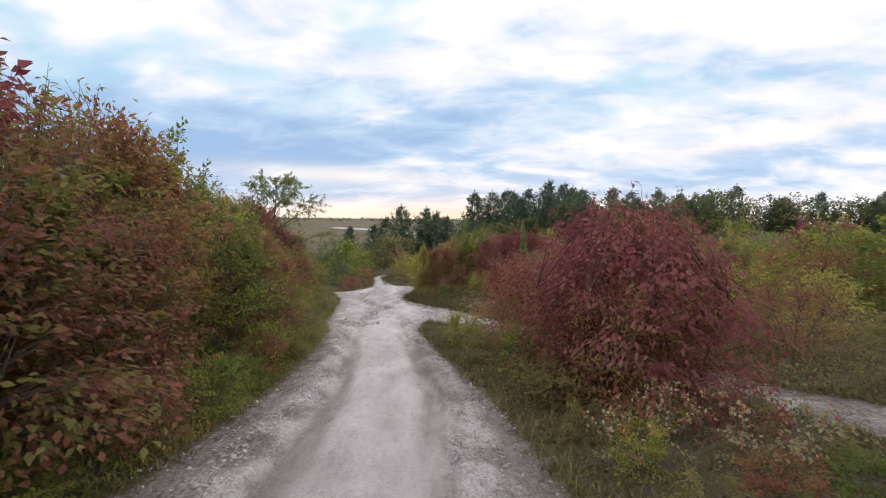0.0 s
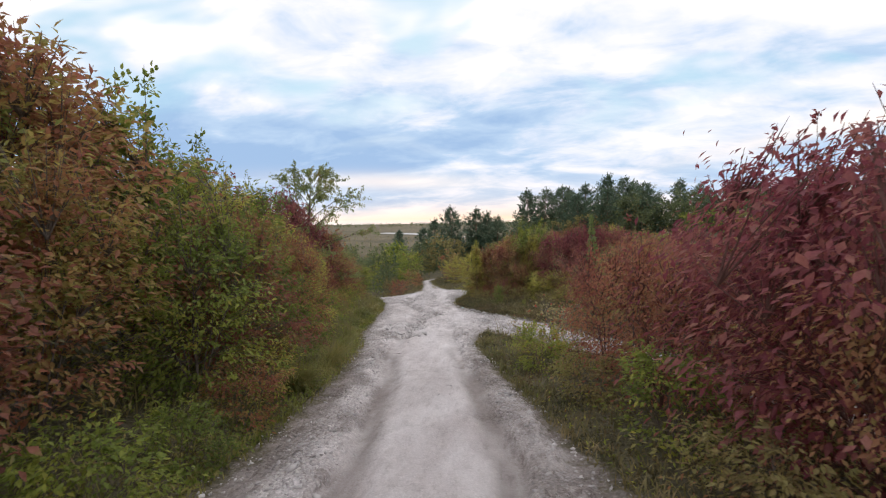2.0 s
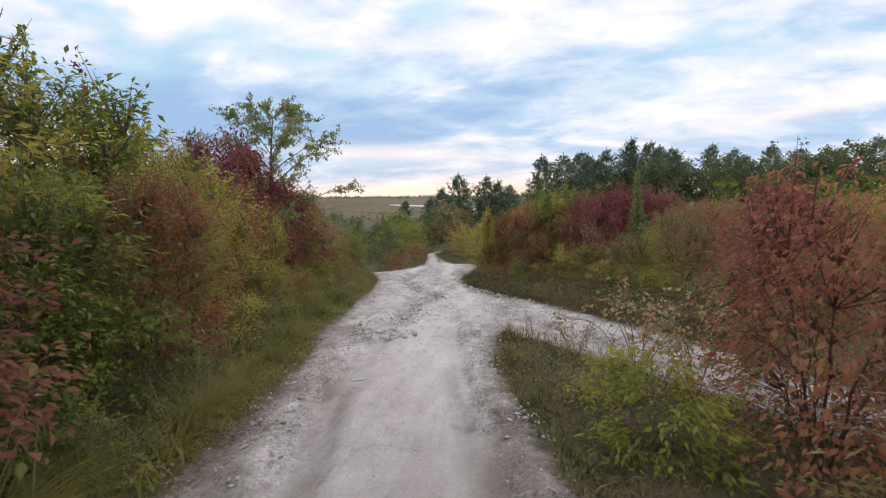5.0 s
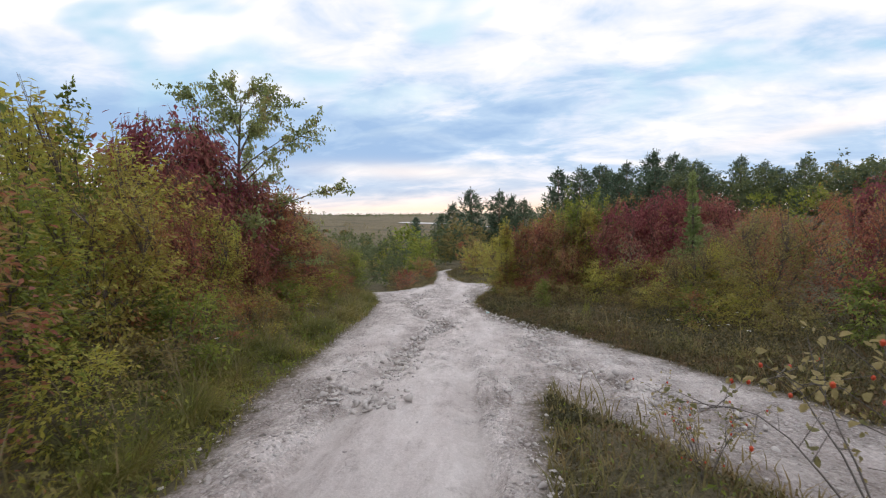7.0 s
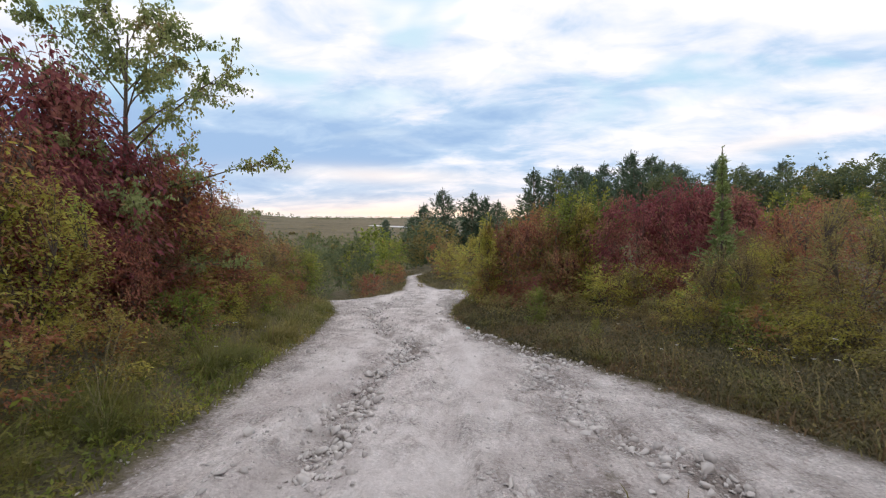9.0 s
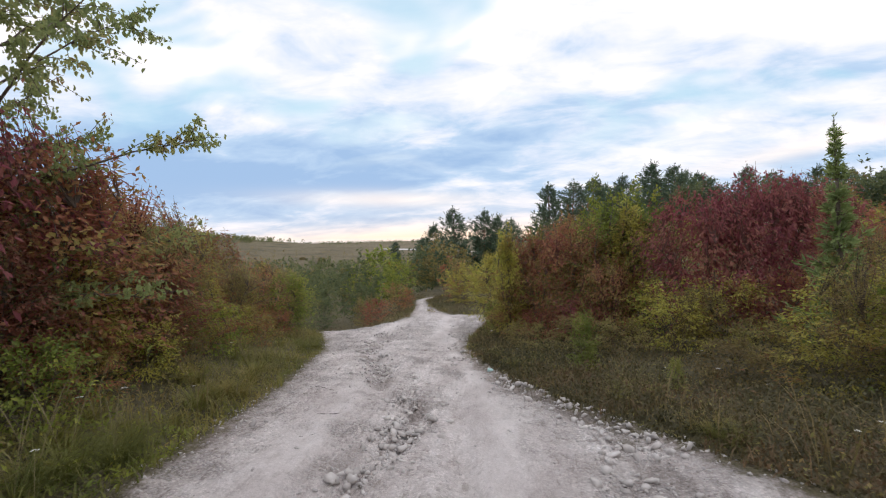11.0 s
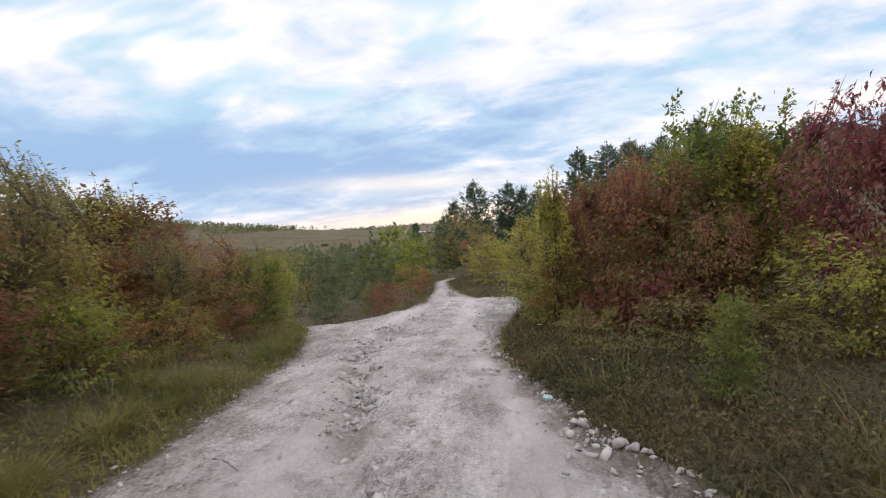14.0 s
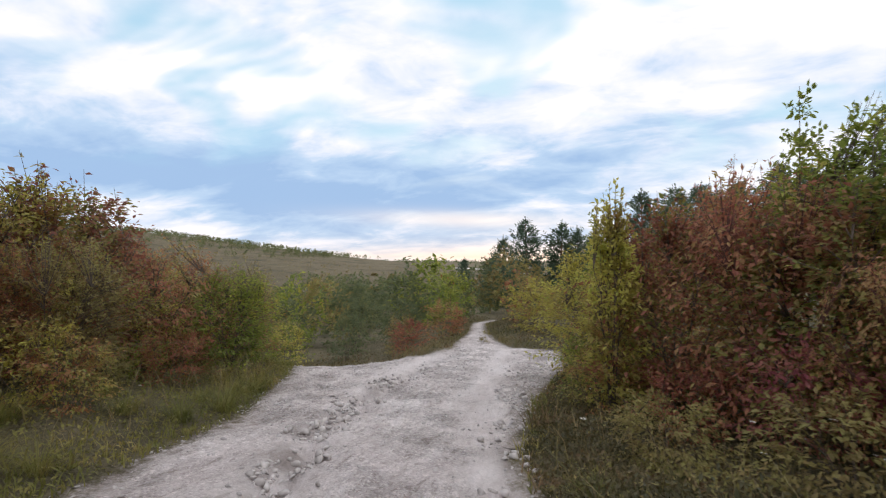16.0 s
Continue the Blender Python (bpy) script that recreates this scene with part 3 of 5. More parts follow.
def build_ground():
    gx_right = spaced([(4.0, 9.0, 30, 1.2), (9.0, 60, 26, 1.5), (60, 3500, 26, 2.6)])
    gx_left = spaced([(-8.0, -14.0, 30, 1.2), (-14, -60, 26, 1.5), (-60, -3500, 44, 2.2)])
    gx = np.concatenate([gx_left[::-1][:-1], np.arange(-8.0, 4.0, 0.06), gx_right])
    gy = np.concatenate([spaced([(-1.0, -60.0, 30, 2.0)])[::-1][:-1], np.arange(-1.0, 31.0, 0.08), spaced([(31.0, 55.0, 110, 1.2), (55, 150, 60, 1.3), (150, 4500, 70, 2.0)])])
    X, Y = np.meshgrid(gx, gy)
    Z = heights(X.ravel(), Y.ravel())
    verts = np.stack([X.ravel(), Y.ravel(), Z], 1)
    c = chalk_depth(X.ravel(), Y.ravel())
    chalk = np.clip(0.5 + (c - 0.16) / 0.9, 0, 1)
    wheel = wheel_lines(X.ravel(), Y.ravel()) * smooth(c, 0, 0.3)
    lumps = rough(X.ravel(), Y.ravel(), 0.8, 21, 4)
    broken = rough(X.ravel() * 1.6, Y.ravel(), 1.5, 25, 4)
    d = abs(across(X.ravel(), Y.ravel()))
    upper = 1 - 0.85 * smooth(Y.ravel(), 9, 18)
    streaks = smooth(rough(across(X.ravel(), Y.ravel()) * 4.5, Y.ravel() * 0.5, 2.0, 47, 4), -0.35, 0.35)
    dust = worn_rut(X.ravel(), Y.ravel()) * upper * (0.25 + 0.4 * smooth(lumps, -0.6, 0.5) + 0.4 * streaks)
    crumbled = ridges(X.ravel(), Y.ravel()) * smooth(broken, 0.0, 0.45)
    outer = smooth(d, 0.98, 1.3) * upper * smooth(broken, -0.9, 0.4)
    worn_x = gully_line(Y.ravel())
    wash = (np.exp(-((X.ravel() - worn_x - 0.15 * lumps) / 0.28) ** 2) + 0.9 * np.exp(-((X.ravel() - stony_line(Y.ravel()) - 0.15 * lumps) / 0.3) ** 2)) * smooth(Y.ravel(), 13, 16) * (1 - smooth(Y.ravel(), 28, 34)) * smooth(broken, -0.3, 0.5)
    lanes = smooth(rough(across(X.ravel(), Y.ravel()) * 2.2, Y.ravel() * 0.28, 1.6, 44, 4), -0.05, 0.55) * upper * smooth(d, 0.45, 0.7)
    dirt = np.clip(0.95 * dust + 0.95 * crumbled + 0.9 * wash + 0.9 * outer + 0.6 * lanes + 0.95 * (1 - smooth(c, 0.0, 0.55)) * smooth(lumps, -0.9, 0.2) + 0.2 * smooth(lumps, 0.25, 0.7), 0, 1)
    nx = len(gx)
    i, j = np.meshgrid(np.arange(nx - 1), np.arange(len(gy) - 1))
    a = (j * nx + i).ravel()
    faces = np.stack([a, a + 1, a + nx + 1, a + nx], 1)
    worn = (c[faces] > 0.1).mean(1) > 0.5
    for name, pick, label, cat in (("ground", ~worn, "sloping chalk grassland earth with thin dry grass", "ground"), ("road", worn, "pale rutted chalk farm track strewn with loose gravel", "dirt track")):
        f = faces[pick]
        used, index = np.unique(f, return_inverse=True)
        me = mesh_from(name, verts[used], index.reshape(f.shape), GROUND, True)
        for key, values in (("chalk", chalk), ("wheel", wheel), ("dirt", dirt)):
            me.attributes.new(key, "FLOAT", "POINT").data.foreach_set("value", values[used].astype(np.float32))
        tagged(new(name, me), label, cat, kind="structure")


build_ground()


# ---- plants ----
def shrub(name, label, leaf, tall, wide, tips, each, leaf_len, seed, stems=6, fine=True, low=0.10, belly=0.42, shoots=0.22, bark=None, category="shrub", slim=0.42, spread=0.085, fine_twigs=True, droop=0.42):
    """A many-stemmed shrub: bowed stems with side twigs, and leaves in sprays along the twigs."""
    rng = np.random.default_rng(seed)
    root = tagged(new(name), label, category, group="shrubs along the track")
    bark = bark or BARK
    lines = []
    for s in range(stems):
        a = 2 * np.pi * (s + rng.uniform(-0.3, 0.3)) / stems
        out, top = wide * rng.uniform(0.25, 0.7), tall * rng.uniform(0.58, 0.80)
        t = np.linspace(0, 1, 7)[:, None]
        foot = np.array([np.cos(a), np.sin(a), 0]) * 0.05 * wide
        line = foot + np.hstack([np.cos(a) * out * t ** 1.5, np.sin(a) * out * t ** 1.5, top * t]) + rng.normal(0, 0.03 * tall / 3, (7, 3)) * t
        lines.append(line)
    pieces = [[tube(l, 0.016 * tall / 3 * np.linspace(1, 0.25, 7) * rng.uniform(0.8, 1.3), 5)] for l in lines]
    lobes = rng.uniform(0, 2 * np.pi, 3)
    flat = np.concatenate(lines)
    B, D, U = [], [], []
    for k in range(tips):
        a, shoot = rng.uniform(0, 2 * np.pi), rng.random() < shoots
        u = rng.uniform(low, 1.0) ** 0.85
        prof = np.sqrt(max(0.03, 1 - ((u - belly) / (1.02 - belly if u > belly else belly + 0.28)) ** 2))
        bulge = 1 + 0.20 * np.sin(2 * a + lobes[0] + 2 * u) + 0.17 * np.sin(3 * a + lobes[1] + 5 * u) + 0.15 * np.sin(9 * u + 5 * a + lobes[2])
        r = wide * prof * bulge * np.sqrt(rng.uniform(0.22, 1.0))
        tip = np.array([np.cos(a) * r, np.sin(a) * r, u * tall])
        if shoot:
            tip = np.array([np.cos(a) * r * 0.75, np.sin(a) * r * 0.75, tall * (0.80 + 0.3 * (1 - r / wide) + rng.uniform(0, 0.14))])
        drop = flat[:, 2] < max(tip[2] * 0.86, 0.12 * tall)
        gap = np.where(drop, np.linalg.norm(flat - tip * [1, 1, 0.78], axis=1), 1e9)
        near = int(np.argmin(gap))
        start = flat[near]
        t = np.linspace(0, 1, 4)[:, None]
        bow = np.array([0, 0, 0.10 if not shoot else -0.05]) * np.linalg.norm(tip - start)
        twig = start + (tip - start) * t + bow * np.sin(np.pi * t)
        if fine_twigs or shoot:
            pieces[near // 7].append(tube(twig, (0.009 if shoot else 0.0055) * tall / 3 * np.array([1.2, 0.9, 0.6, 0.25]), 3))
        n = each if not shoot else int(each * 0.55)
        f = rng.uniform(0.35, 1.03, n)
        q = np.stack([np.interp(f, [0, 1 / 3, 2 / 3, 1.05], twig[:, c]) for c in range(3)], 1)
        jit = spread * tall ** 0.5 * (0.22 if shoot else 1.0)
        outward = unit(tip * [1, 1, 0.25] + 1e-6)
        across_way = np.array([-outward[1], outward[0], 0.0])
        layer = unit(np.array([0, 0, 1.0]) + 0.35 * outward + rng.normal(0, 0.22, 3))
        side = rng.normal(0, 1.35 * jit, n) * np.interp(f, [0.35, 0.75, 1.03], [1.0, 1.2, 0.45])
        q = q + across_way * side[:, None] + outward * rng.normal(0, 0.9 * jit, n)[:, None] + layer * rng.normal(0, (0.30 + 0.9 * max(0.0, droop - 0.42)) * jit, n)[:, None]
        q[:, 2] -= 0.9 * side ** 2 / (jit * 6 + 0.02)
        turned = across_way * (side / (jit + 1e-6))[:, None] * 0.35
        B.append(q), D.append(outward * 0.7 + turned + rng.normal(0, 0.36, (n, 3)) + [0, 0, -droop]), U.append(rng.normal(0, 0.42, (n, 3)) + layer * (1.2 - 0.5 * droop) + outward * (0.2 + 0.7 * droop))
    B, D, U = np.concatenate(B), np.concatenate(D), np.concatenate(U)
    B[:, 2] = np.maximum(B[:, 2], 0.10 * leaf_len + 0.04)
    n = len(B)
    L = leaf_len * rng.uniform(0.6, 1.25, n)
    v, f = leaf_cards(B, D, U, L, L * slim * rng.uniform(0.8, 1.2, n), fine)
    part("crown", mesh_from("crown", v, f, LEAF[leaf]), root)
    for p in pieces:
        v, f = joined(p)
        part("stem", mesh_from("stem", v, f, bark, True), root)
    return root


def stemmed(leaf, label, seed, tall=3.0, wide=1.35, tips=300, each=28, leaf_len=0.098, fine=False, **more):
    return Kind(lambda: shrub(more.pop("name", "shrub"), label, leaf, tall, wide, tips, each, leaf_len, seed, fine=fine, **more))


SHRUB = {
    "maroon": [stemmed("maroon", "tall dogwood shrub with drooping dark red autumn leaves", 11, bark=RED_BARK, droop=1.0, shoots=0.3), stemmed("maroon", "dense dogwood shrub with maroon autumn leaves", 12, wide=1.5, bark=RED_BARK, droop=1.0)],
    "rust": [stemmed("rust", "loose dogwood shrub with rusty brown-red leaves", 21, bark=RED_BARK, droop=1.0, tips=230, each=20, leaf_len=0.085), stemmed("rust", "spreading shrub with rust-red and tan autumn leaves", 22, wide=1.55, shoots=0.12, droop=0.9, tips=230, each=21, leaf_len=0.085)],
    "mixed": [stemmed("mixed", "thick shrub of red, brown and green autumn leaves on the bank", 31, wide=1.45, slim=0.55), stemmed("mixed", "tangled roadside shrub turning from green to red", 32, shoots=0.13), stemmed("mixed", "tall bank shrub with patchy red and yellow leaves", 33, wide=1.3, shoots=0.1)],
    "hedge": [stemmed("hedge", "tall dark hedge shrub of brown-red and olive leaves", 34, wide=1.5, shoots=0.12, slim=0.55), stemmed("hedge", "dense shaded hedge shrub with dull red and green leaves", 35, wide=1.4, shoots=0.16, slim=0.55)],
    "spire": [stemmed("yellow", "narrow upright shrub with bright yellow-green leaves at the track", 43, wide=0.5, tips=170, belly=0.5, shoots=0.3, stems=5)],
    "yellow": [stemmed("yellow", "shrub with yellow-green autumn leaves beside the track", 41), stemmed("yellow", "rounded shrub with yellowing leaves and thin shoots", 42, wide=1.5, shoots=0.12)],
    "green": [stemmed("green", "leafy green shrub with a few yellow leaves", 51), stemmed("green", "dense dark green hedgerow shrub", 52, wide=1.5)],
    "olive": [stemmed("olive", "dull olive-brown shrub with small leaves", 61, leaf_len=0.075), stemmed("olive", "low scrubby shrub with brownish leaves", 62, wide=1.6, leaf_len=0.075)],
}
LOW = {
    "green": [stemmed("green", "low green bush at the edge of the track", 71, tall=1.1, wide=0.75, tips=88, each=25, leaf_len=0.07, name="low_bush"), stemmed("green", "low leafy green plant clump on the verge", 72, tall=0.9, wide=0.7, tips=80, each=26, leaf_len=0.075, name="low_bush")],
    "mixed": [stemmed("mixed", "low bush with red and green leaves on the verge", 73, tall=1.1, wide=0.8, tips=88, each=25, leaf_len=0.07, name="low_bush")],
    "yellow": [stemmed("yellow", "low bush with yellow-green leaves on the verge", 74, tall=1.1, wide=0.7, tips=88, each=25, leaf_len=0.065, name="low_bush")],
    "olive": [stemmed("olive", "low tangle of dry brown-green herbs", 75, tall=0.8, wide=0.8, tips=90, each=26, leaf_len=0.06, name="low_bush")],
    "rust": [stemmed("rust", "low bush with rusty brown leaves on the verge", 77, tall=1.0, wide=0.75, tips=88, each=25, leaf_len=0.07, name="low_bush")],
    "herb": [stemmed("fresh", "upright clump of fresh green leafy herbs on the verge", 78, tall=1.0, wide=0.2, tips=80, each=24, leaf_len=0.055, stems=7, shoots=0.0, fine_twigs=False, name="green_herb")],
    "maroon": [stemmed("maroon", "low bush with wine-red leaves", 76, tall=1.1, wide=0.75, tips=88, each=25, leaf_len=0.07, name="low_bush")],
}
MID = {k: [stemmed(k, lab, 80 + 3 * n + m, tips=95, each=18, leaf_len=0.165, stems=4, slim=0.5, wide=1.5, shoots=0.16, fine_twigs=False) for m in range(2)]
       for n, (k, lab) in enumerate((("maroon", "dark red dogwood shrub on the slope"), ("rust", "rusty brown shrub on the slope"), ("yellow", "yellow-green shrub on the slope"), ("green", "green shrub on the slope"), ("olive", "olive-brown shrub on the slope"), ("wood", "dark green bushy tree in the hollow")))}
PLACES, SCRUB = random.Random(5), []


def grow(table, colour, x, y, tall, wide=1.0):
    """Sets down one shrub of the colour, tall metres high."""
    if table is MID and (y > 47 or x > 17):
        SCRUB.append((colour, x, y, tall, wide))
        return None
    kinds = table[colour]
    kind = kinds[PLACES.randrange(len(kinds))]
    unit_tall = {id(SHRUB): 3.0, id(MID): 3.0, id(LOW): 1.0}[id(table)]
    s = tall / unit_tall
    return kind.place(x, y, s, PLACES.uniform(0, 360), 0.05, s * wide * PLACES.uniform(0.9, 1.12))


# the bank to the left of the walk: (from y, to y, height of the hedge, colours)
BANK = [(-3.0, 6.6, 3.45, ("hedge", "hedge", "mixed", "hedge"), ("hedge", "mixed", "hedge", "maroon")),
        (6.6, 9.2, 3.35, ("green", "hedge", "yellow"), ("mixed", "green", "yellow")),
        (9.2, 12.4, 3.1, ("green", "mixed", "yellow"), ("yellow", "green", "mixed", "yellow")),
        (12.4, 16.4, 3.15, ("green", "yellow", "rust"), ("yellow", "yellow", "rust", "maroon")),
        (16.4, 19.0, 3.0, ("yellow", "rust"), ("rust", "maroon", "olive")),
        (19.0, 22.5, 3.05, ("hedge", "yellow"), ("maroon", "hedge", "mixed")),
        (22.5, 27.5, 2.75, ("olive", "yellow", "mixed"), ("mixed", "olive", "yellow", "rust")),
        (27.5, 32.0, 2.3, ("yellow", "rust", "green"), ("rust", "olive", "yellow"))]
VERGE_Y, VERGE = [0, 6, 12, 20, 26, 32], [-0.45, -0.35, 0.1, 0.5, 0.95, 0.95]   # the verge widens downhill
for y0, y1, tall, front, behind in BANK:
    rows = ((1.3, 0.60, 1.3), (2.5, 0.95, 1.7), (4.3, 1.08, 2.2))
    for off, part_tall, step in rows:
        n = max(1, round((y1 - y0) / step))
        for k in range(n):
            y = y0 + (k + 0.5) * (y1 - y0) / n + PLACES.uniform(-0.25, 0.25)
            colour = front[k % len(front)] if off < 2 else behind[k % len(behind)]
            grow(SHRUB if off < 4 else MID, "rust" if off > 4 and colour in ("mixed", "hedge") else colour, float(left_edge(y)) - off - float(np.interp(y, VERGE_Y, VERGE)) - PLACES.uniform(-0.15, 0.3), y, tall * part_tall * PLACES.uniform(0.86, 1.08), 1.0 if off > 2 else 0.95)
for k in range(30):
    y = -1.5 + k * 1.08
    if y < 2.5:
        continue
    c = ("green", "green", "mixed")[k % 3] if y < 8 else "green" if y < 12 and k % 3 else ("mixed", "yellow", "olive", "green")[k % 4]
    grow(LOW, c, float(left_edge(y)) - 0.55 - 1.1 * float(np.interp(y, VERGE_Y, VERGE)) - PLACES.uniform(0, 0.25), y, PLACES.uniform(0.55, 1.0) * (0.72 if y < 8 else 1.0))

# the strip between the track and the way that joins it
for x, y, tall, c in [(2.2, 5.7, 2.3, "maroon"), (1.8, 5.35, 1.5, "rust"), (2.6, 6.9, 2.6, "maroon"), (2.9, 5.5, 1.6, "rust"), (1.55, 8.1, 1.9, "rust"), (2.5, 8.6, 1.9, "rust"), (1.45, 10.0, 1.9, "rust"), (1.75, 10.7, 1.6, "rust"), (2.5, 7.6, 1.5, "rust"), (2.2, 9.0, 1.5, "rust"), (3.0, 6.2, 1.2, "rust"), (5.5, 7.4, 1.3, "rust"), (-8.0, 26.2, 1.9, "olive"), (-9.6, 27.4, 2.8, "hedge"), (-8.7, 28.4, 2.2, "rust"), (-7.9, 29.4, 1.9, "green"), (-8.8, 30.6, 2.1, "olive"), (-9.6, 31.6, 2.0, "mixed"), (-6.9, 20.5, 2.8, "mixed"), (-7.2, 21.8, 2.6, "rust"), (-7.5, 23.2, 2.4, "olive"), (2.6, 0.4, 1.5, "mixed"), (2.9, -1.8, 2.0, "mixed")]:
    grow(SHRUB, c, x, y, tall, 1.2)
for x, y, tall, c in [(1.35, 5.4, 0.8, "olive"), (1.2, 6.8, 0.8, "green"), (0.85, 8.4, 0.75, "olive"), (0.5, 10.2, 0.8, "green"), (0.45, 11.4, 0.6, "olive"), (1.7, 2.9, 0.4, "olive"), (2.1, 4.5, 0.6, "olive"), (1.5, 3.5, 0.42, "green"), (2.2, 3.0, 0.4, "rust"), (2.5, 3.6, 0.5, "olive"), (3.4, 3.2, 0.45, "rust"), (1.35, 4.3, 0.5, "olive"), (2.0, 2.3, 0.4, "green"), (2.9, 2.4, 0.45, "olive"), (2.9, 4.4, 0.5, "rust"), (2.9, 3.2, 0.42, "green"), (3.2, 3.9, 0.45, "olive"), (5.6, 9.6, 1.1, "olive"), (5.0, 11.6, 1.0, "green"), (6.3, 6.4, 1.0, "olive"), (7.0, 8.9, 1.2, "yellow"), (6.4, 11.8, 1.2, "olive"), (7.6, 6.9, 1.2, "green"), (5.0, 13.6, 0.9, "olive"), (5.3, 8.3, 0.9, "green"), (6.6, 4.2, 0.9, "olive"), (4.4, 14.9, 0.8, "olive")]:
    grow(LOW, c, x, y, tall)

# the slope to the right, past the way that joins
for x, y, tall, c in [(2.9, 26.1, 3.1, "maroon"), (4.2, 26.2, 3.2, "maroon"), (5.4, 26.6, 3.0, "maroon"), (4.3, 22.3, 1.6, "yellow"), (6.4, 25.0, 2.5, "rust"), (0.6, 28.3, 3.0, "rust"), (-0.2, 29.3, 2.9, "hedge"), (1.1, 26.6, 1.9, "rust"), (1.75, 27.2, 3.0, "spire"), (1.25, 27.7, 2.6, "hedge"), (-7.75, 18.8, 3.7, "maroon"), (-1.15, 28.6, 2.85, "spire"), (-0.75, 30.5, 2.4, "rust"), (-1.2, 31.8, 2.6, "yellow"), (2.0, 28.4, 3.3, "green"), (1.1, 30.4, 3.3, "mixed"),
                      (4.1, 19.9, 2.2, "olive"), (5.3, 19.2, 2.3, "rust"), (6.6, 20.4, 2.6, "maroon"), (3.3, 21.8, 1.7, "olive"), (4.9, 21.9, 2.3, "rust"), (7.0, 17.4, 2.0, "yellow"), (8.6, 18.4, 2.3, "olive"), (6.2, 16.0, 1.6, "rust"), (7.8, 14.0, 1.7, "rust"), (9.2, 15.2, 1.9, "green"), (9.0, 11.2, 1.7, "rust"), (10.5, 9.0, 1.8, "green"), (0.6, 34.2, 3.0, "rust"), (2.4, 24.9, 1.2, "olive"), (4.6, 24.0, 1.9, "olive")]:
    grow(SHRUB, c, x, y, tall)
for x, y, tall, c in [(-0.03, 23.6, 1.05, "herb"), (1.0, 22.3, 0.5, "herb"), (1.9, 24.6, 1.0, "yellow"), (-6.9, 25.6, 0.7, "mixed"), (-7.4, 27.6, 0.8, "mixed"), (1.0, 25.2, 0.9, "olive"), (-4.6, 38.0, 0.28, "olive"), (-5.0, 41.0, 0.3, "olive"), (-4.3, 43.4, 0.35, "olive"), (2.7, 23.4, 0.9, "olive"), (-0.8, 26.6, 0.9, "olive"), (-1.3, 28.6, 0.8, "mixed"), (1.9, 22.6, 0.8, "olive"), (3.6, 18.2, 0.9, "olive"), (4.6, 17.6, 1.1, "green"), (2.9, 19.7, 0.8, "yellow"), (5.1, 16.4, 1.0, "olive"), (-1.4, 30.8, 1.0, "green"), (3.2, 20.9, 0.9, "green"), (0.4, 26.0, 1.1, "olive"), (2.0, 25.6, 1.3, "yellow"), (2.9, 24.9, 1.2, "yellow"), (3.7, 25.0, 1.2, "mixed"), (2.6, 21.6, 0.9, "yellow"), (3.4, 22.6, 1.2, "yellow"), (4.2, 20.6, 1.1, "yellow"), (3.6, 19.4, 0.8, "yellow"), (5.6, 18.2, 1.1, "yellow"), (-1.0, 29.2, 1.0, "yellow"), (-0.3, 27.8, 0.9, "rust"), (0.5, 27.2, 1.1, "maroon")]:
    grow(LOW, c, x, y, tall)
for k in range(105):
    y = PLACES.uniform(11, 60)
    x = PLACES.uniform(10.5 - 0.05 * y, 12 + 0.75 * y) if y < 30 else PLACES.uniform(1.5, 8 + 0.8 * y)
    if x < 6 and y < 36:
        x += 5
    grow(MID, PLACES.choice(("maroon", "rust", "rust", "olive", "olive", "yellow", "green", "green") if x < 14 else ("green", "yellow", "olive", "green", "rust", "wood")), x, y, PLACES.uniform(1.4, 2.5), 1.2)
for k in range(52):
    x = 4 + 1.2 * k + PLACES.uniform(-1, 1)
    grow(MID, PLACES.choice(("wood", "wood", "wood", "olive")), x, 62 - 0.2 * x + PLACES.uniform(-3, 2.5), PLACES.uniform(2.8, 4.8), 1.1)
for k in range(34):
    x, y = PLACES.uniform(7.5, 19), PLACES.uniform(8.5, 24)
    if float(chalk_depth(np.array([x - 1.2]), np.array([y]))[0]) < -0.6:
        grow(MID, PLACES.choice(("green", "yellow", "olive", "green", "rust")), x, y, PLACES.uniform(1.2, 1.8), 1.3)
# the hollow ahead
for x, y, tall, c in [(-7.4, 38.6, 1.6, "rust"), (-8.4, 40.2, 1.8, "olive"), (-6.9, 41.5, 1.9, "rust"), (-3.2, 42.3, 2.4, "yellow"), (-1.8, 41.2, 2.6, "yellow"), (-0.2, 39.6, 2.9, "olive"), (0.8, 37.4, 2.9, "yellow"), (-3.4, 45.0, 2.6, "olive"), (1.0, 43.0, 3.0, "rust"), (-4.0, 48.5, 2.4, "rust"), (-9.5, 43.0, 2.4, "wood"), (-11.2, 41.0, 2.0, "wood"), (-8.0, 46.5, 2.8, "green"), (-12.5, 45, 2.6, "wood"), (-11.8, 37.2, 1.9, "yellow"), (-12.6, 34.6, 2.0, "olive"), (-13.5, 40.2, 2.2, "green"), (-14.8, 37.5, 2.0, "rust"), (-11.4, 32.6, 2.1, "olive"), (-12.6, 29.6, 2.4, "olive"), (-10.2, 31.2, 2.0, "rust"), (-11.6, 34.8, 1.7, "green"), (-10.9, 33.6, 1.6, "yellow"), (-11.9, 36.2, 1.3, "green")]:
    grow(MID, c, x, y, tall)
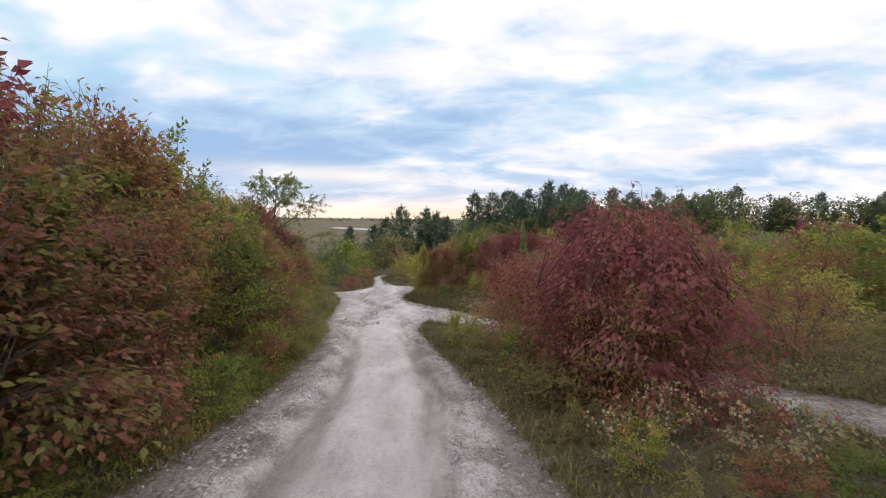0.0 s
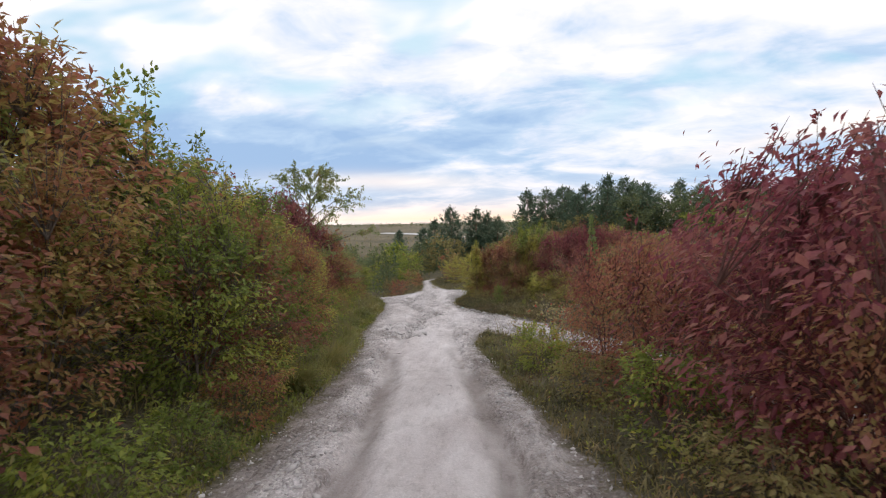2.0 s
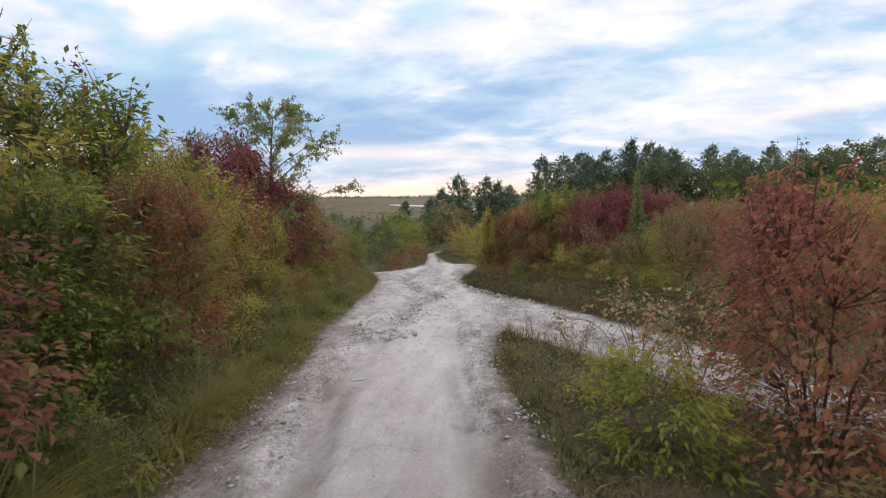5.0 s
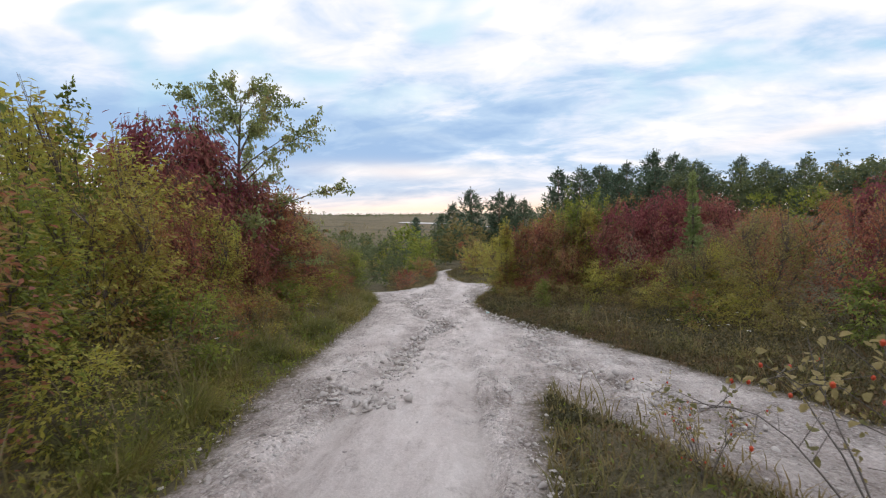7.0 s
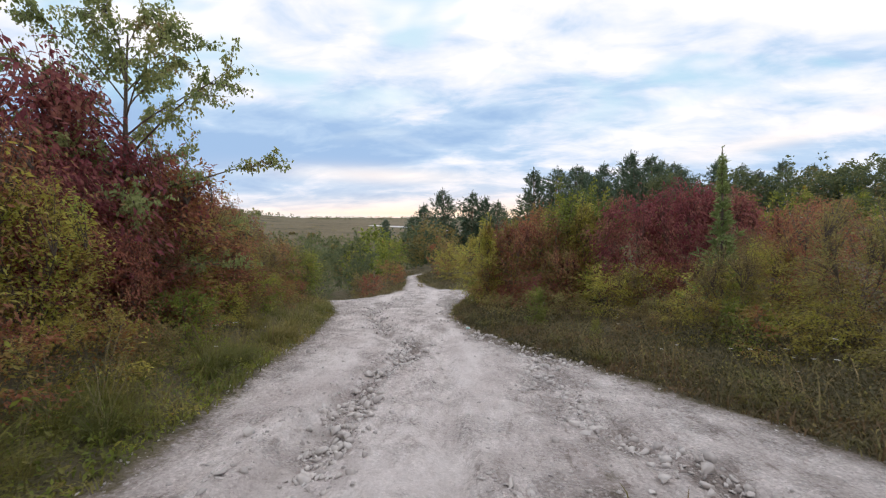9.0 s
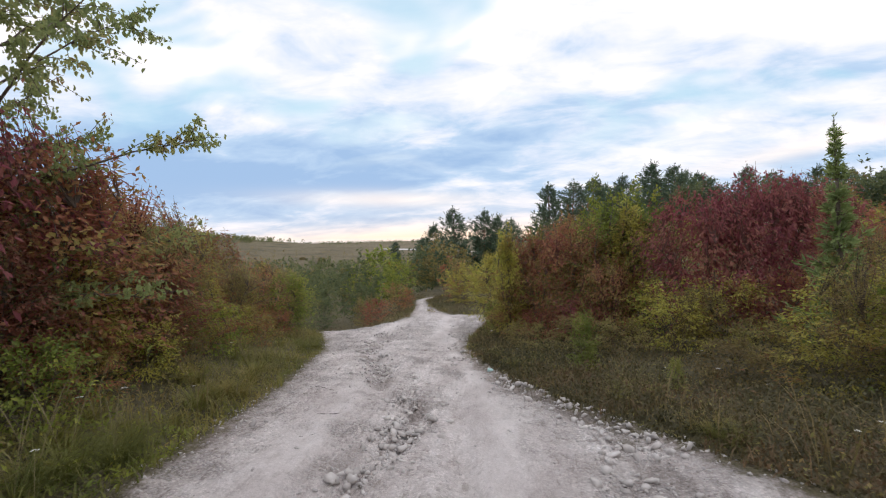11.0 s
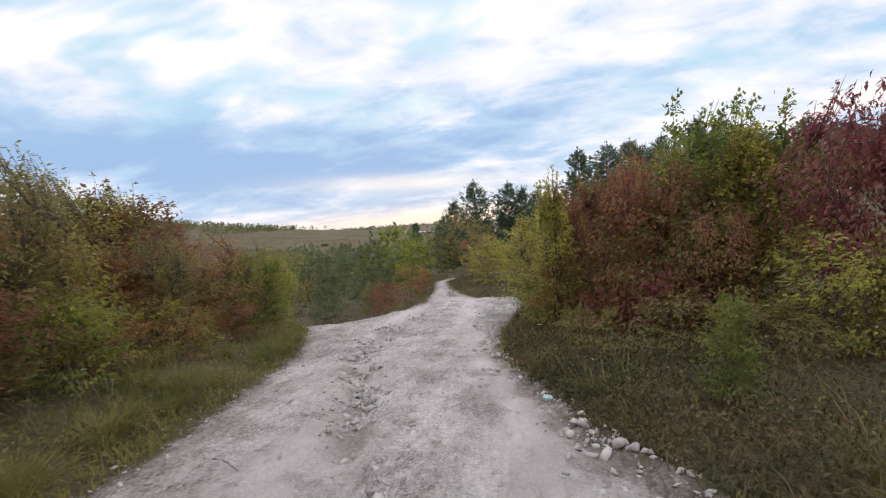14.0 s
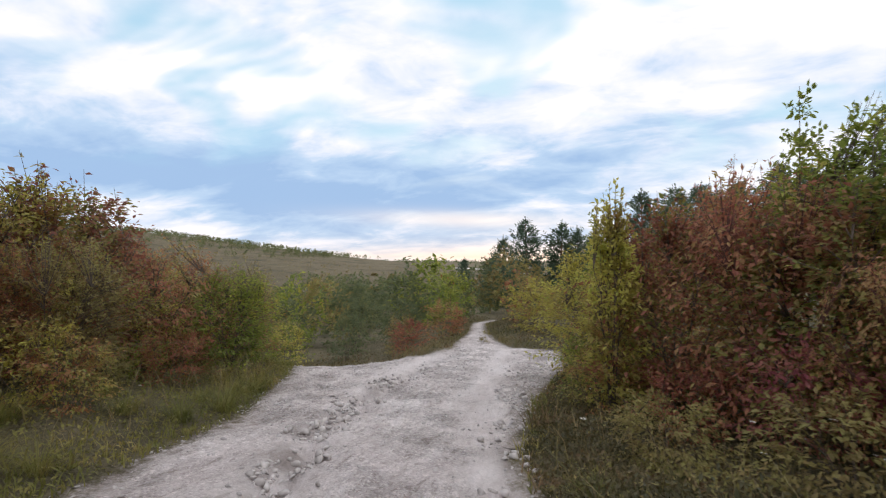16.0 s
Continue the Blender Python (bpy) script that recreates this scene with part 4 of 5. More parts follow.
for k in range(60):
    y = PLACES.uniform(46, 84)
    x = PLACES.uniform(-34 - 0.3 * (y - 46), 4) if y > 54 else PLACES.choice((PLACES.uniform(-30, -9.5), PLACES.uniform(-3, 5)))
    grow(MID, PLACES.choice(("wood", "wood", "wood", "wood", "green", "olive")), x, y, PLACES.uniform(2.6, 4.6) if x < -3 else PLACES.uniform(2.0, 3.4), 1.0)
for k in range(26):
    y = PLACES.uniform(20, 50)
    grow(MID, PLACES.choice(("rust", "olive", "green", "yellow", "wood")), float(left_edge(min(y, 31))) - PLACES.uniform(6.5, 16) - max(0, y - 31) * 0.5, y, PLACES.uniform(1.4, 2.4))


def far_scrub(colour, spots):
    """All the far shrubs of one colour as a single thicket: sprays of leaves in uneven mounds."""
    rng = np.random.default_rng(len(spots) + 7)
    B, D, U, S = [], [], [], []
    for x, y, tall, wide in spots:
        tips = 50
        a, u = rng.uniform(0, 2 * np.pi, tips), rng.uniform(0.05, 1.0, tips) ** 0.8
        lobe = rng.uniform(0, 6.28, 2)
        r = 0.5 * tall * wide * np.sqrt(np.clip(1 - ((u - 0.4) / 0.64) ** 2, 0.03, 1)) * (1 + 0.25 * np.sin(2 * a + lobe[0]) + 0.2 * np.sin(3 * a + 5 * u + lobe[1])) * np.sqrt(rng.uniform(0.25, 1, tips))
        top = np.where(rng.random(tips) < 0.2, rng.uniform(1.0, 1.22, tips), 1.0)
        px, py = x + np.cos(a) * r, y + np.sin(a) * r
        c = np.stack([px, py, land(px, py) + u * tall * top], 1)
        q = np.repeat(c, 12, 0) + rng.normal(0, 0.05 * tall, (tips * 12, 3))
        B.append(q), S.append(np.full(len(q), 0.055 * tall + 0.06))
        D.append(np.repeat(np.stack([np.cos(a), np.sin(a), 0.3 * u], 1), 12, 0) * 0.6 + rng.normal(0, 0.6, (len(q), 3)))
        U.append(rng.normal(0, 0.5, (len(q), 3)) + [0, 0, 1])
    B, D, U, S = np.concatenate(B), np.concatenate(D), np.concatenate(U), np.concatenate(S)
    B[:, 2] = np.maximum(B[:, 2], land(B[:, 0], B[:, 1]) + 0.05)
    L = S * rng.uniform(0.7, 1.5, len(B))
    v, f = leaf_cards(B, D, U, L, L * 0.55, False)
    hue = {"maroon": "dark red", "rust": "rusty brown", "yellow": "yellow-green", "green": "green", "olive": "olive-brown", "wood": "dark green"}[colour]
    tagged(new("scrub", mesh_from("scrub", v, f, LEAF[colour])), "thicket of " + hue + " scrub far up the slope", "scrub", kind="stuff")


for colour in sorted({s[0] for s in SCRUB}):
    far_scrub(colour, [s[1:] for s in SCRUB if s[0] == colour])


def pine(label, leaf, tall, wide, seed, first=0.05, whorls=18, per=6, clumps=7, needles=5, name="pine_tree", cone=0.0, size=0.50, bark=None):
    """A conifer: tapered trunk, whorls of rising limbs, tufts of needles on the limbs."""
    rng = np.random.default_rng(seed)
    root = tagged(new(name), label, "tree", group="conifers on the slope")
    t = np.linspace(0, 1, 9)[:, None]
    trunk = np.hstack([0.02 * tall * np.sin(3 * t + seed), 0.02 * tall * np.cos(2.3 * t + seed) - 0.02 * tall * np.cos(seed), tall * t])
    part("trunk", mesh_from("trunk", *tube(trunk, 0.016 * tall * np.linspace(1, 0.12, 9), 7), bark or PINE_BARK, True), root)
    B, D, S = [], [], []
    for w in range(whorls):
        limbs = []
        u = first + (0.93 - first) * (w / (whorls - 1)) ** 0.9
        prof = ((1 - u) / (1 - first)) ** 1.45 if cone else (0.6 + 0.4 * min(1.0, (u - first) * 5)) * (1 - u) ** 0.78
        for k in range(per):
            if not cone and rng.random() < 0.16:
                continue
            a = 2 * np.pi * (k + rng.uniform(-0.35, 0.35)) / per + w * 1.3
            r = wide * max(prof, 0.05) * rng.uniform(0.45, 1.25)
            c = np.array([np.interp(u + rng.uniform(-0.03, 0.02), t[:, 0], trunk[:, i]) for i in range(3)])
            s = np.linspace(0, 1, 5)[:, None]
            line = c + np.hstack([np.cos(a) * r * s, np.sin(a) * r * s, r * (0.45 if not cone else 0.10) * s + (0.25 if not cone else 0.30) * r * s * s - 0.1 * r * np.sin(np.pi * s)])
            limbs.append(tube(line, 0.004 * tall * np.array([1, 0.8, 0.6, 0.4, 0.15]) * (1.2 - 0.7 * u), 4))
            for q in range(clumps):
                f = rng.uniform(0.3 if not cone else 0.1, 1.02)
                p = np.array([np.interp(f, s[:, 0], line[:, i]) for i in range(3)]) + rng.normal(0, 0.075 * wide * (1.15 - u) * (1.0 if not cone else 0.3), 3) * [1, 1, 0.6]
                B.append(np.repeat(p[None], needles, 0) + rng.normal(0, 0.03 * wide, (needles, 3)))
                D.append(rng.normal(0, 0.6, (needles, 3)) + [np.cos(a) * 0.8, np.sin(a) * 0.8, 0.45])
                S.append(np.full(needles, 0.4 + 0.75 * (1 - u)))
        if limbs:
            part("whorl", mesh_from("whorl", *joined(limbs), bark or PINE_BARK, True), root)
    for q in range(5):
        B.append(np.repeat(trunk[-1][None] - [0, 0, 0.022 * tall * q], needles, 0))
        D.append(rng.normal(0, 0.22 + 0.08 * q, (needles, 3)) + [0, 0, 1.0])
        S.append(np.full(needles, 0.45))
    B, D = np.concatenate(B), np.concatenate(D)
    n = len(B)
    L = size * rng.uniform(0.6, 1.3, n) * np.concatenate(S)
    v, f = leaf_cards(B, D, rng.normal(0, 1, (n, 3)), L, L * 0.24, False)
    part("crown", mesh_from("crown", v, f, LEAF[leaf]), root)
    return root


PINES = [Kind(lambda: pine("dark green pine with an open irregular crown", "needle", 8.0, 3.4, 3, per=5, clumps=9, size=0.6)),
         Kind(lambda: pine("dark green pine with a broad rounded crown", "needle", 8.0, 4.0, 4, clumps=9, size=0.6)),
         Kind(lambda: pine("slender dark green pine on the slope", "needle", 8.0, 2.7, 5, clumps=9, size=0.6))]
for x, y, top, k in [(4.4, 67, 5.7, 2), (6.3, 64, 5.6, 0), (8.8, 65, 5.9, 1), (11.5, 66, 6.2, 0), (14.0, 65, 7.3, 2), (16.2, 64, 6.8, 1), (12.8, 60, 5.2, 1), (19.0, 66, 6.2, 1), (22.0, 63, 6.3, 2), (25.0, 64, 5.8, 0), (27.6, 62, 6.0, 2), (30.5, 62, 5.6, 1), (33.2, 60, 5.4, 2), (36.2, 60, 6.5, 0), (40.5, 57, 4.8, 1), (44.5, 57, 5.6, 2), (49.5, 54, 5.6, 1), (55, 53, 6.6, 0), (60, 52, 6.8, 1), (52, 50, 5.6, 2), (57, 49, 6.2, 2)] + [(64, 50, 7.0, 1), (68, 52, 7.2, 0), (62, 46, 6.4, 2), (42, 60, 5.0, 0), (34.5, 64, 5.6, 1), (18.2, 68, 6.6, 0), (10.2, 69, 6.0, 2), (9.8, 60, 4.6, 1), (17.6, 60, 5.0, 1), (23.5, 58, 4.6, 1), (29, 57, 4.4, 1), (38, 54, 4.4, 1), (46, 51, 4.4, 1), (-6.0, 72, 3.8, 0), (-2.9, 74, 3.6, 0), (-1.2, 75, 3.1, 2), (-9.2, 76, 2.2, 2), (0.6, 72, 2.4, 1), (-16.0, 110, 0.6, 2), (-23, 118, 0.0, 2)]:
    g = height(x, y)
    s = max(top - g, 2.5) / 8.0
    PINES[k].place(x, y, s, x * 47, 0.1, max(s, 0.75))
Kind(lambda: pine("young green spruce with a narrow pointed top", "spruce", 4.2, 0.82, 8, first=0.04, whorls=18, per=6, clumps=6, needles=5, name="spruce_tree", cone=1.0, size=0.20, bark=BARK)).place(3.95, 23.6, (1.7 - height(3.95, 23.6)) / 4.2, 20)


def pear_tree():
    """The sparse wild tree that leans over the bank: trunk, forked limbs, twigs and light leaves."""
    rng = np.random.default_rng(77)
    root = tagged(new("wild_pear_tree"), "sparse wild fruit tree with pale green leaves leaning from the bank", "tree")
    tall = 5.0
    t = np.linspace(0, 1, 9)[:, None]
    trunk = np.hstack([0.35 * t ** 2, 0.1 * np.sin(4 * t), tall * 0.93 * t])
    part("trunk", mesh_from("trunk", *tube(trunk, np.linspace(0.085, 0.012, 9), 8), BARK, True), root)
    B, D = [], []
    for k in range(27):
        u = 0.20 + 0.76 * (k / 26)
        a = k * 2.4 + rng.uniform(-0.4, 0.4)
        r = 2.15 * np.interp(u, [0.2, 0.35, 0.6, 0.96], [0.8, 1.0, 0.85, 0.22]) * rng.uniform(0.75, 1.1) * (1.2 if np.cos(a) > 0.3 and u < 0.6 else 1.0)
        c = np.array([np.interp(u, t[:, 0], trunk[:, i]) for i in range(3)])
        s = np.linspace(0, 1, 7)[:, None]
        climb = np.interp(u, [0.2, 0.5, 0.95], [0.14, 0.48, 1.4])
        line = c + np.hstack([np.cos(a) * r * s, np.sin(a) * r * s, r * climb * s ** 0.9 - 0.12 * r * s ** 2.4]) + rng.normal(0, 0.04, (7, 3)) * s
        bits = [tube(line, 0.03 * np.linspace(1, 0.12, 7) * (1.25 - u), 5)]
        for q in range(19):
            f = rng.uniform(0.2, 1.0)
            p = np.array([np.interp(f, s[:, 0], line[:, i]) for i in range(3)])
            w = unit(np.array([np.cos(a), np.sin(a), 0.25]) + rng.normal(0, 0.6, 3) + [0, 0, 0.25]) * rng.uniform(0.25, 0.62)
            z = np.linspace(0, 1, 4)[:, None]
            twig = p + w * z + np.array([0, 0, -0.10]) * z ** 2
            bits.append(tube(twig, np.array([0.007, 0.005, 0.004, 0.002]), 3))
            n = 28
            g = rng.uniform(0.15, 1.03, n)
            B.append(np.stack([np.interp(g, z[:, 0], twig[:, i]) for i in range(3)], 1) + rng.normal(0, 0.035, (n, 3)))
            D.append(rng.normal(0, 0.5, (n, 3)) + [0, 0, -0.8])
        part("limb", mesh_from("limb", *joined(bits), BARK, True), root)
    B, D = np.concatenate(B), np.concatenate(D)
    L = 0.066 * rng.uniform(0.6, 1.25, len(B))
    v, f = leaf_cards(B, D, rng.normal(0, 1, (len(B), 3)), L, L * 0.55)
    part("crown", mesh_from("crown", v, f, LEAF["pear"]), root)
    return root


Kind(pear_tree).place(-7.15, 19.8, 1.0, 0, 0.1)


def sapling(label, leaf, seed, tall=4.4):
    """A thin upright shoot that stands out above the hedge."""
    rng = np.random.default_rng(seed)
    root = tagged(new("sapling"), label, "sapling", group="saplings in the hedge")
    t = np.linspace(0, 1, 8)[:, None]
    bits, B, D = [], [], []
    main = np.hstack([0.12 * np.sin(3 * t + seed), 0.12 * np.cos(2 * t + seed) - 0.12 * np.cos(seed), tall * t])
    bits.append(tube(main, np.linspace(0.022, 0.003, 8), 5))
    for k in range(26):
        f = rng.uniform(0.45, 1.0)
        p = np.array([np.interp(f, t[:, 0], main[:, i]) for i in range(3)])
        a = rng.uniform(0, 6.28)
        w = np.array([np.cos(a), np.sin(a), 0.75]) * rng.uniform(0.35, 0.75) * (1.22 - f)
        z = np.linspace(0, 1, 3)[:, None]
        twig = p + w * z
        bits.append(tube(twig, np.array([0.006, 0.004, 0.002]), 3))
        n = 15
        g = rng.uniform(0.1, 1.05, n)
        B.append(np.stack([np.interp(g, z[:, 0], twig[:, i]) for i in range(3)], 1) + rng.normal(0, 0.03, (n, 3)))
        D.append(rng.normal(0, 0.6, (n, 3)) + [0, 0, 0.1])
    B, D = np.concatenate(B), np.concatenate(D)
    L = 0.095 * rng.uniform(0.6, 1.2, len(B))
    part("stem", mesh_from("stem", *joined(bits), BARK, True), root)
    v, f = leaf_cards(B, D, rng.normal(0, 1, (len(B), 3)), L, L * 0.5)
    part("crown", mesh_from("crown", v, f, LEAF[leaf]), root)
    return root


TALL = [Kind(lambda: sapling("slender green sapling standing above the hedge", "green", 1)), Kind(lambda: sapling("slender red-leaved shoot above the hedge", "maroon", 2))]
for x, y, top, k in [(-4.9, 8.6, 3.4, 0), (-5.2, 10.2, 2.85, 0), (-4.7, 6.6, 3.2, 1), (-4.5, 7.6, 3.05, 0), (-5.6, 12.4, 2.35, 1), (1.15, 29.2, 1.6, 0), (2.1, 28.8, 1.45, 0), (-5.7, 14.4, 1.9, 0), (2.4, 7.1, 2.1, 1), (2.4, 26.0, 0.6, 1), (3.3, 26.4, 0.8, 1), (1.25, 8.1, 1.3, 1), (1.6, 28.3, 1.1, 0), (1.95, 27.9, 1.15, 0), (1.15, 28.8, 0.95, 0), (2.2, 27.3, 1.05, 0), (0.8, 28.6, 0.65, 0), (-1.1, 31.6, 0.2, 0)]:
    TALL[k].place(x, y, (top - height(x, y)) / 4.4, x * 50)


def rose_bush(seed):
    """A thin wild rose: arching bare canes, few leaves, red hips."""
    rng = np.random.default_rng(seed)
    root = tagged(new("wild_rose_bush"), "sparse wild rose bush with arching twigs and red hips", "shrub", group="wild roses")
    B, D = [], []
    for k in range(9):
        a = rng.uniform(0, 6.28)
        r, h = rng.uniform(0.35, 0.8), rng.uniform(0.5, 1.0)
        s = np.linspace(0, 1, 7)[:, None]
        line = np.hstack([np.cos(a) * r * s, np.sin(a) * r * s, h * np.sin(1.9 * s) / np.sin(1.57)]) + rng.normal(0, 0.02, (7, 3)) * s
        bits, ends = [tube(line, 0.006 * np.linspace(1, 0.3, 7), 4)], []
        for q in range(8):
            f = rng.uniform(0.3, 1.0)
            p = np.array([np.interp(f, s[:, 0], line[:, i]) for i in range(3)])
            w = rng.normal(0, 0.12, 3) + [0, 0, 0.05]
            twig = p + w * np.linspace(0, 1, 3)[:, None]
            bits.append(tube(twig, np.array([0.003, 0.0025, 0.0015]), 3))
            n = 5
            B.append(twig[rng.integers(1, 3, n)] + rng.normal(0, 0.03, (n, 3)))
            D.append(rng.normal(0, 0.7, (n, 3)))
            if q < 3:
                ends.append(twig[-1])
        cane = part("cane", mesh_from("cane", *joined(bits), TWIG, True), root)
        for end in ends:
            bm = bmesh.new()
            bmesh.ops.create_icosphere(bm, subdivisions=1, radius=0.012, matrix=Matrix.Translation(end + [0, 0, -0.012]) @ Matrix.Diagonal((1, 1, 1.4, 1)))
            me = bpy.data.meshes.new("hip")
            bm.to_mesh(me), bm.free()
            me.materials.append(HIP)
            part("hip", me, cane, "red rose hip")
    B, D = np.concatenate(B), np.concatenate(D)
    B[:, 2] = np.maximum(B[:, 2], 0.03)
    L = 0.046 * rng.uniform(0.5, 1.4, len(B))
    v, f = leaf_cards(B, D, rng.normal(0, 1, (len(B), 3)), L, L * 0.6)
    part("crown", mesh_from("crown", v, f, LEAF["rose"]), root)
    return root


ROSES = [Kind(lambda: rose_bush(1)), Kind(lambda: rose_bush(2))]
for x, y, s, k in [(1.7, 3.5, 0.58, 0), (2.3, 3.3, 0.6, 1), (2.9, 4.1, 0.62, 0), (0.95, 12.2, 0.95, 0), (1.3, 11.5, 0.8, 1), (0.4, 13.0, 0.5, 1)]:
    ROSES[k].place(x, y, 1.2 * s, x * 90)


# ---- verge: grass, herbs, flowers ----
def verge_points(rng, n, x0, x1, y0, y1, deep, shallow=-0.02):
    """Random places off the chalk, denser towards its edge."""
    x, y = rng.uniform(x0, x1, n * 4), rng.uniform(y0, y1, n * 4)
    c = -chalk_depth(x, y)
    keep = (c > shallow) & (rng.random(len(x)) < np.exp(-np.clip(c, 0, None) / deep))
    return x[keep][:n], y[keep][:n]


def grass_patch(name, label, leaf, seed, n, x0, x1, y0, y1, deep, length, shallow=-0.14):
    rng = np.random.default_rng(seed)
    x, y = verge_points(rng, n, x0, x1, y0, y1, deep, shallow)
    tuft = 0.5 + 0.5 * rough(x, y, 2.2, seed, 3)
    n = len(x)
    base = np.stack([x, y, heights(x, y) - 0.01], 1)
    L = length * rng.uniform(0.4, 1.3, n) * (0.25 + 1.3 * tuft ** 2)
    a = rng.uniform(0, 2 * np.pi, n)
    lean = np.stack([np.cos(a), np.sin(a), np.zeros(n)], 1) * rng.uniform(0.2, 1.25, n)[:, None]
    side = np.stack([-np.sin(a), np.cos(a), np.zeros(n)], 1) * (0.0042 + 0.004 * rng.random(n))[:, None]
    mid = base + (np.array([0, 0, 0.6]) + lean * 0.35) * L[:, None]
    tip = base + (np.array([0, 0, 0.92]) + lean) * L[:, None]
    v = np.stack([base - side, base + side, mid + side * 0.8, mid - side * 0.8, tip + side * 0.1, tip - side * 0.1], 1).reshape(-1, 3)
    f = (np.array([[0, 1, 2, 3], [3, 2, 4, 5]])[None] + np.arange(n)[:, None, None] * 6).reshape(-1, 4)
    tagged(new(name, mesh_from(name, v, f, LEAF[leaf])), label, "grass", kind="stuff")


grass_patch("grass", "short dry green and straw grass along the verge", "verge", 1, 20000, -9.5, -2.0, -1.0, 34, 0.5, 0.19)
grass_patch("grass", "short dry grass on the wedge between the two ways", "grass", 2, 20000, -0.8, 7.5, 0.0, 17, 0.55, 0.17)
grass_patch("grass", "dull olive grass on the slope beside the track", "herb", 3, 10000, -2.5, 7.0, 14, 37, 0.9, 0.22)
grass_patch("grass", "rough grass round the fork of the track", "grass", 4, 9000, -13, 2, 33, 50, 1.0, 0.28)


grass_patch("dry_stalks", "tall thin dry stalks above the verge", "grass", 5, 2600, -8.5, -2.3, -1.0, 33, 1.0, 0.55, 0.15)
grass_patch("dry_stalks", "tall thin dry stalks on the herb slope", "grass", 6, 2600, -2.5, 7.0, 13, 36, 1.6, 0.55, 0.15)
grass_patch("dry_stalks", "sparse thin stalks on the stony tail of the wedge", "grass", 7, 260, -0.5, 1.6, 12.4, 15.5, 0.5, 0.26, -0.55)


def grass_tuft(seed):
    """A tussock of long arching blades with a few bare seed stalks."""
    rng = np.random.default_rng(seed)
    root = tagged(new("grass_tuft"), "tussock of long arching green and straw grass on the verge", "grass", group="grass tussocks")
    n = 190
    a, r = rng.uniform(0, 2 * np.pi, n), 0.13 * np.sqrt(rng.random(n))
    out = np.stack([np.cos(a), np.sin(a), 0 * a], 1)
    L, bend = rng.uniform(0.25, 0.60, n), rng.uniform(0.45, 1.2, n)
    side = np.stack([-np.sin(a), np.cos(a), 0 * a], 1) * rng.uniform(0.0018, 0.0038, n)[:, None]
    rows = []
    for f, w in ((0.0, 1.0), (0.35, 1.0), (0.68, 0.75), (1.0, 0.12)):
        p = out * (r + L * bend * f ** 1.7)[:, None] + np.array([0, 0, 1.0]) * (L * (f - 0.55 * bend * f ** 2.4))[:, None]
        rows += [p - side * w, p + side * w]
    v = np.stack(rows, 1).reshape(-1, 3)
    f = (np.array([[0, 1, 3, 2], [2, 3, 5, 4], [4, 5, 7, 6]])[None] + np.arange(n)[:, None, None] * 8).reshape(-1, 4)
    part("tussock", mesh_from("tussock", v, f, LEAF["verge"]), root)
    for k in range(3):
        b = rng.uniform(0, 6.28)
        s = np.linspace(0, 1, 5)[:, None]
        line = np.hstack([0.22 * np.cos(b) * s ** 1.6, 0.22 * np.sin(b) * s ** 1.6, rng.uniform(0.6, 0.85) * s])
        part("seed_stalk", mesh_from("seed_stalk", *tube(line, np.array([0.0014, 0.0012, 0.0016, 0.004, 0.001]), 4), STALK, True), root, "straw-coloured seed stalk")
    return root


TUFTS = [Kind(lambda: grass_tuft(1)), Kind(lambda: grass_tuft(2)), Kind(lambda: grass_tuft(3))]
tufts = random.Random(17)
for k in range(120):
    y = tufts.uniform(8.0, 29.0) if k < 96 else tufts.uniform(15.5, 27)
    if k < 96:
        x = float(left_edge(y)) - 0.12 - tufts.uniform(0.0, 0.45 + 1.0 * float(np.interp(y, VERGE_Y, VERGE)))
    else:
        x = float(right_edge(y)) + 0.2 + tufts.random() * 1.2
    TUFTS[k % 3].place(x, y, tufts.uniform(0.55, 1.05) * (0.75 if k >= 96 else 1.0), tufts.uniform(0, 360), 0.02)


def herb_patch(name, label, leaf, seed, n, x0, x1, y0, y1, deep, tall, size, shallow=-0.06):
    rng = np.random.default_rng(seed)
    x, y = verge_points(rng, n, x0, x1, y0, y1, deep, shallow)
    n = len(x)
    dense = np.clip(0.5 + 0.8 * rough(x, y, 1.3, seed, 3), 0.1, 1.2)
    up = tall * rng.random(n) ** 1.4 * dense * smooth(-chalk_depth(x, y), -0.1, 0.7)
    base = np.stack([x, y, heights(x, y) + 0.015 + up], 1)
    D = rng.normal(0, 0.7, (n, 3)) + [0, 0, 0.25]
    L = size * rng.uniform(0.5, 1.3, n)
    v, f = leaf_cards(base, D, rng.normal(0, 0.4, (n, 3)) + [0, 0, 1], L, L * 0.4, False)
    tagged(new(name, mesh_from(name, v, f, LEAF[leaf])), label, "undergrowth", kind="stuff")


herb_patch("undergrowth", "low leafy undergrowth below the hedge", "verge", 11, 30000, -10, -2.2, -1, 33, 1.3, 0.45, 0.06)
herb_patch("undergrowth", "low green undergrowth along the bank", "green", 12, 12000, -6, -2.2, -1, 20, 0.7, 0.40, 0.06)
herb_patch("undergrowth", "brownish herbs on the wedge between the ways", "herb", 13, 26000, -0.8, 8, -1, 16, 0.8, 0.38, 0.05)
herb_patch("undergrowth", "low green leaves among the herbs of the wedge", "green", 16, 5000, -0.8, 8, -1, 16, 0.6, 0.30, 0.05)
herb_patch("undergrowth", "dark dry herbs on the slope", "herb", 14, 95000, -2.5, 7, 14, 36, 2.2, 0.62, 0.055)
herb_patch("undergrowth", "olive leaves among the dark herbs of the slope", "olive", 17, 14000, -2.5, 7, 14, 36, 2.0, 0.55, 0.05)
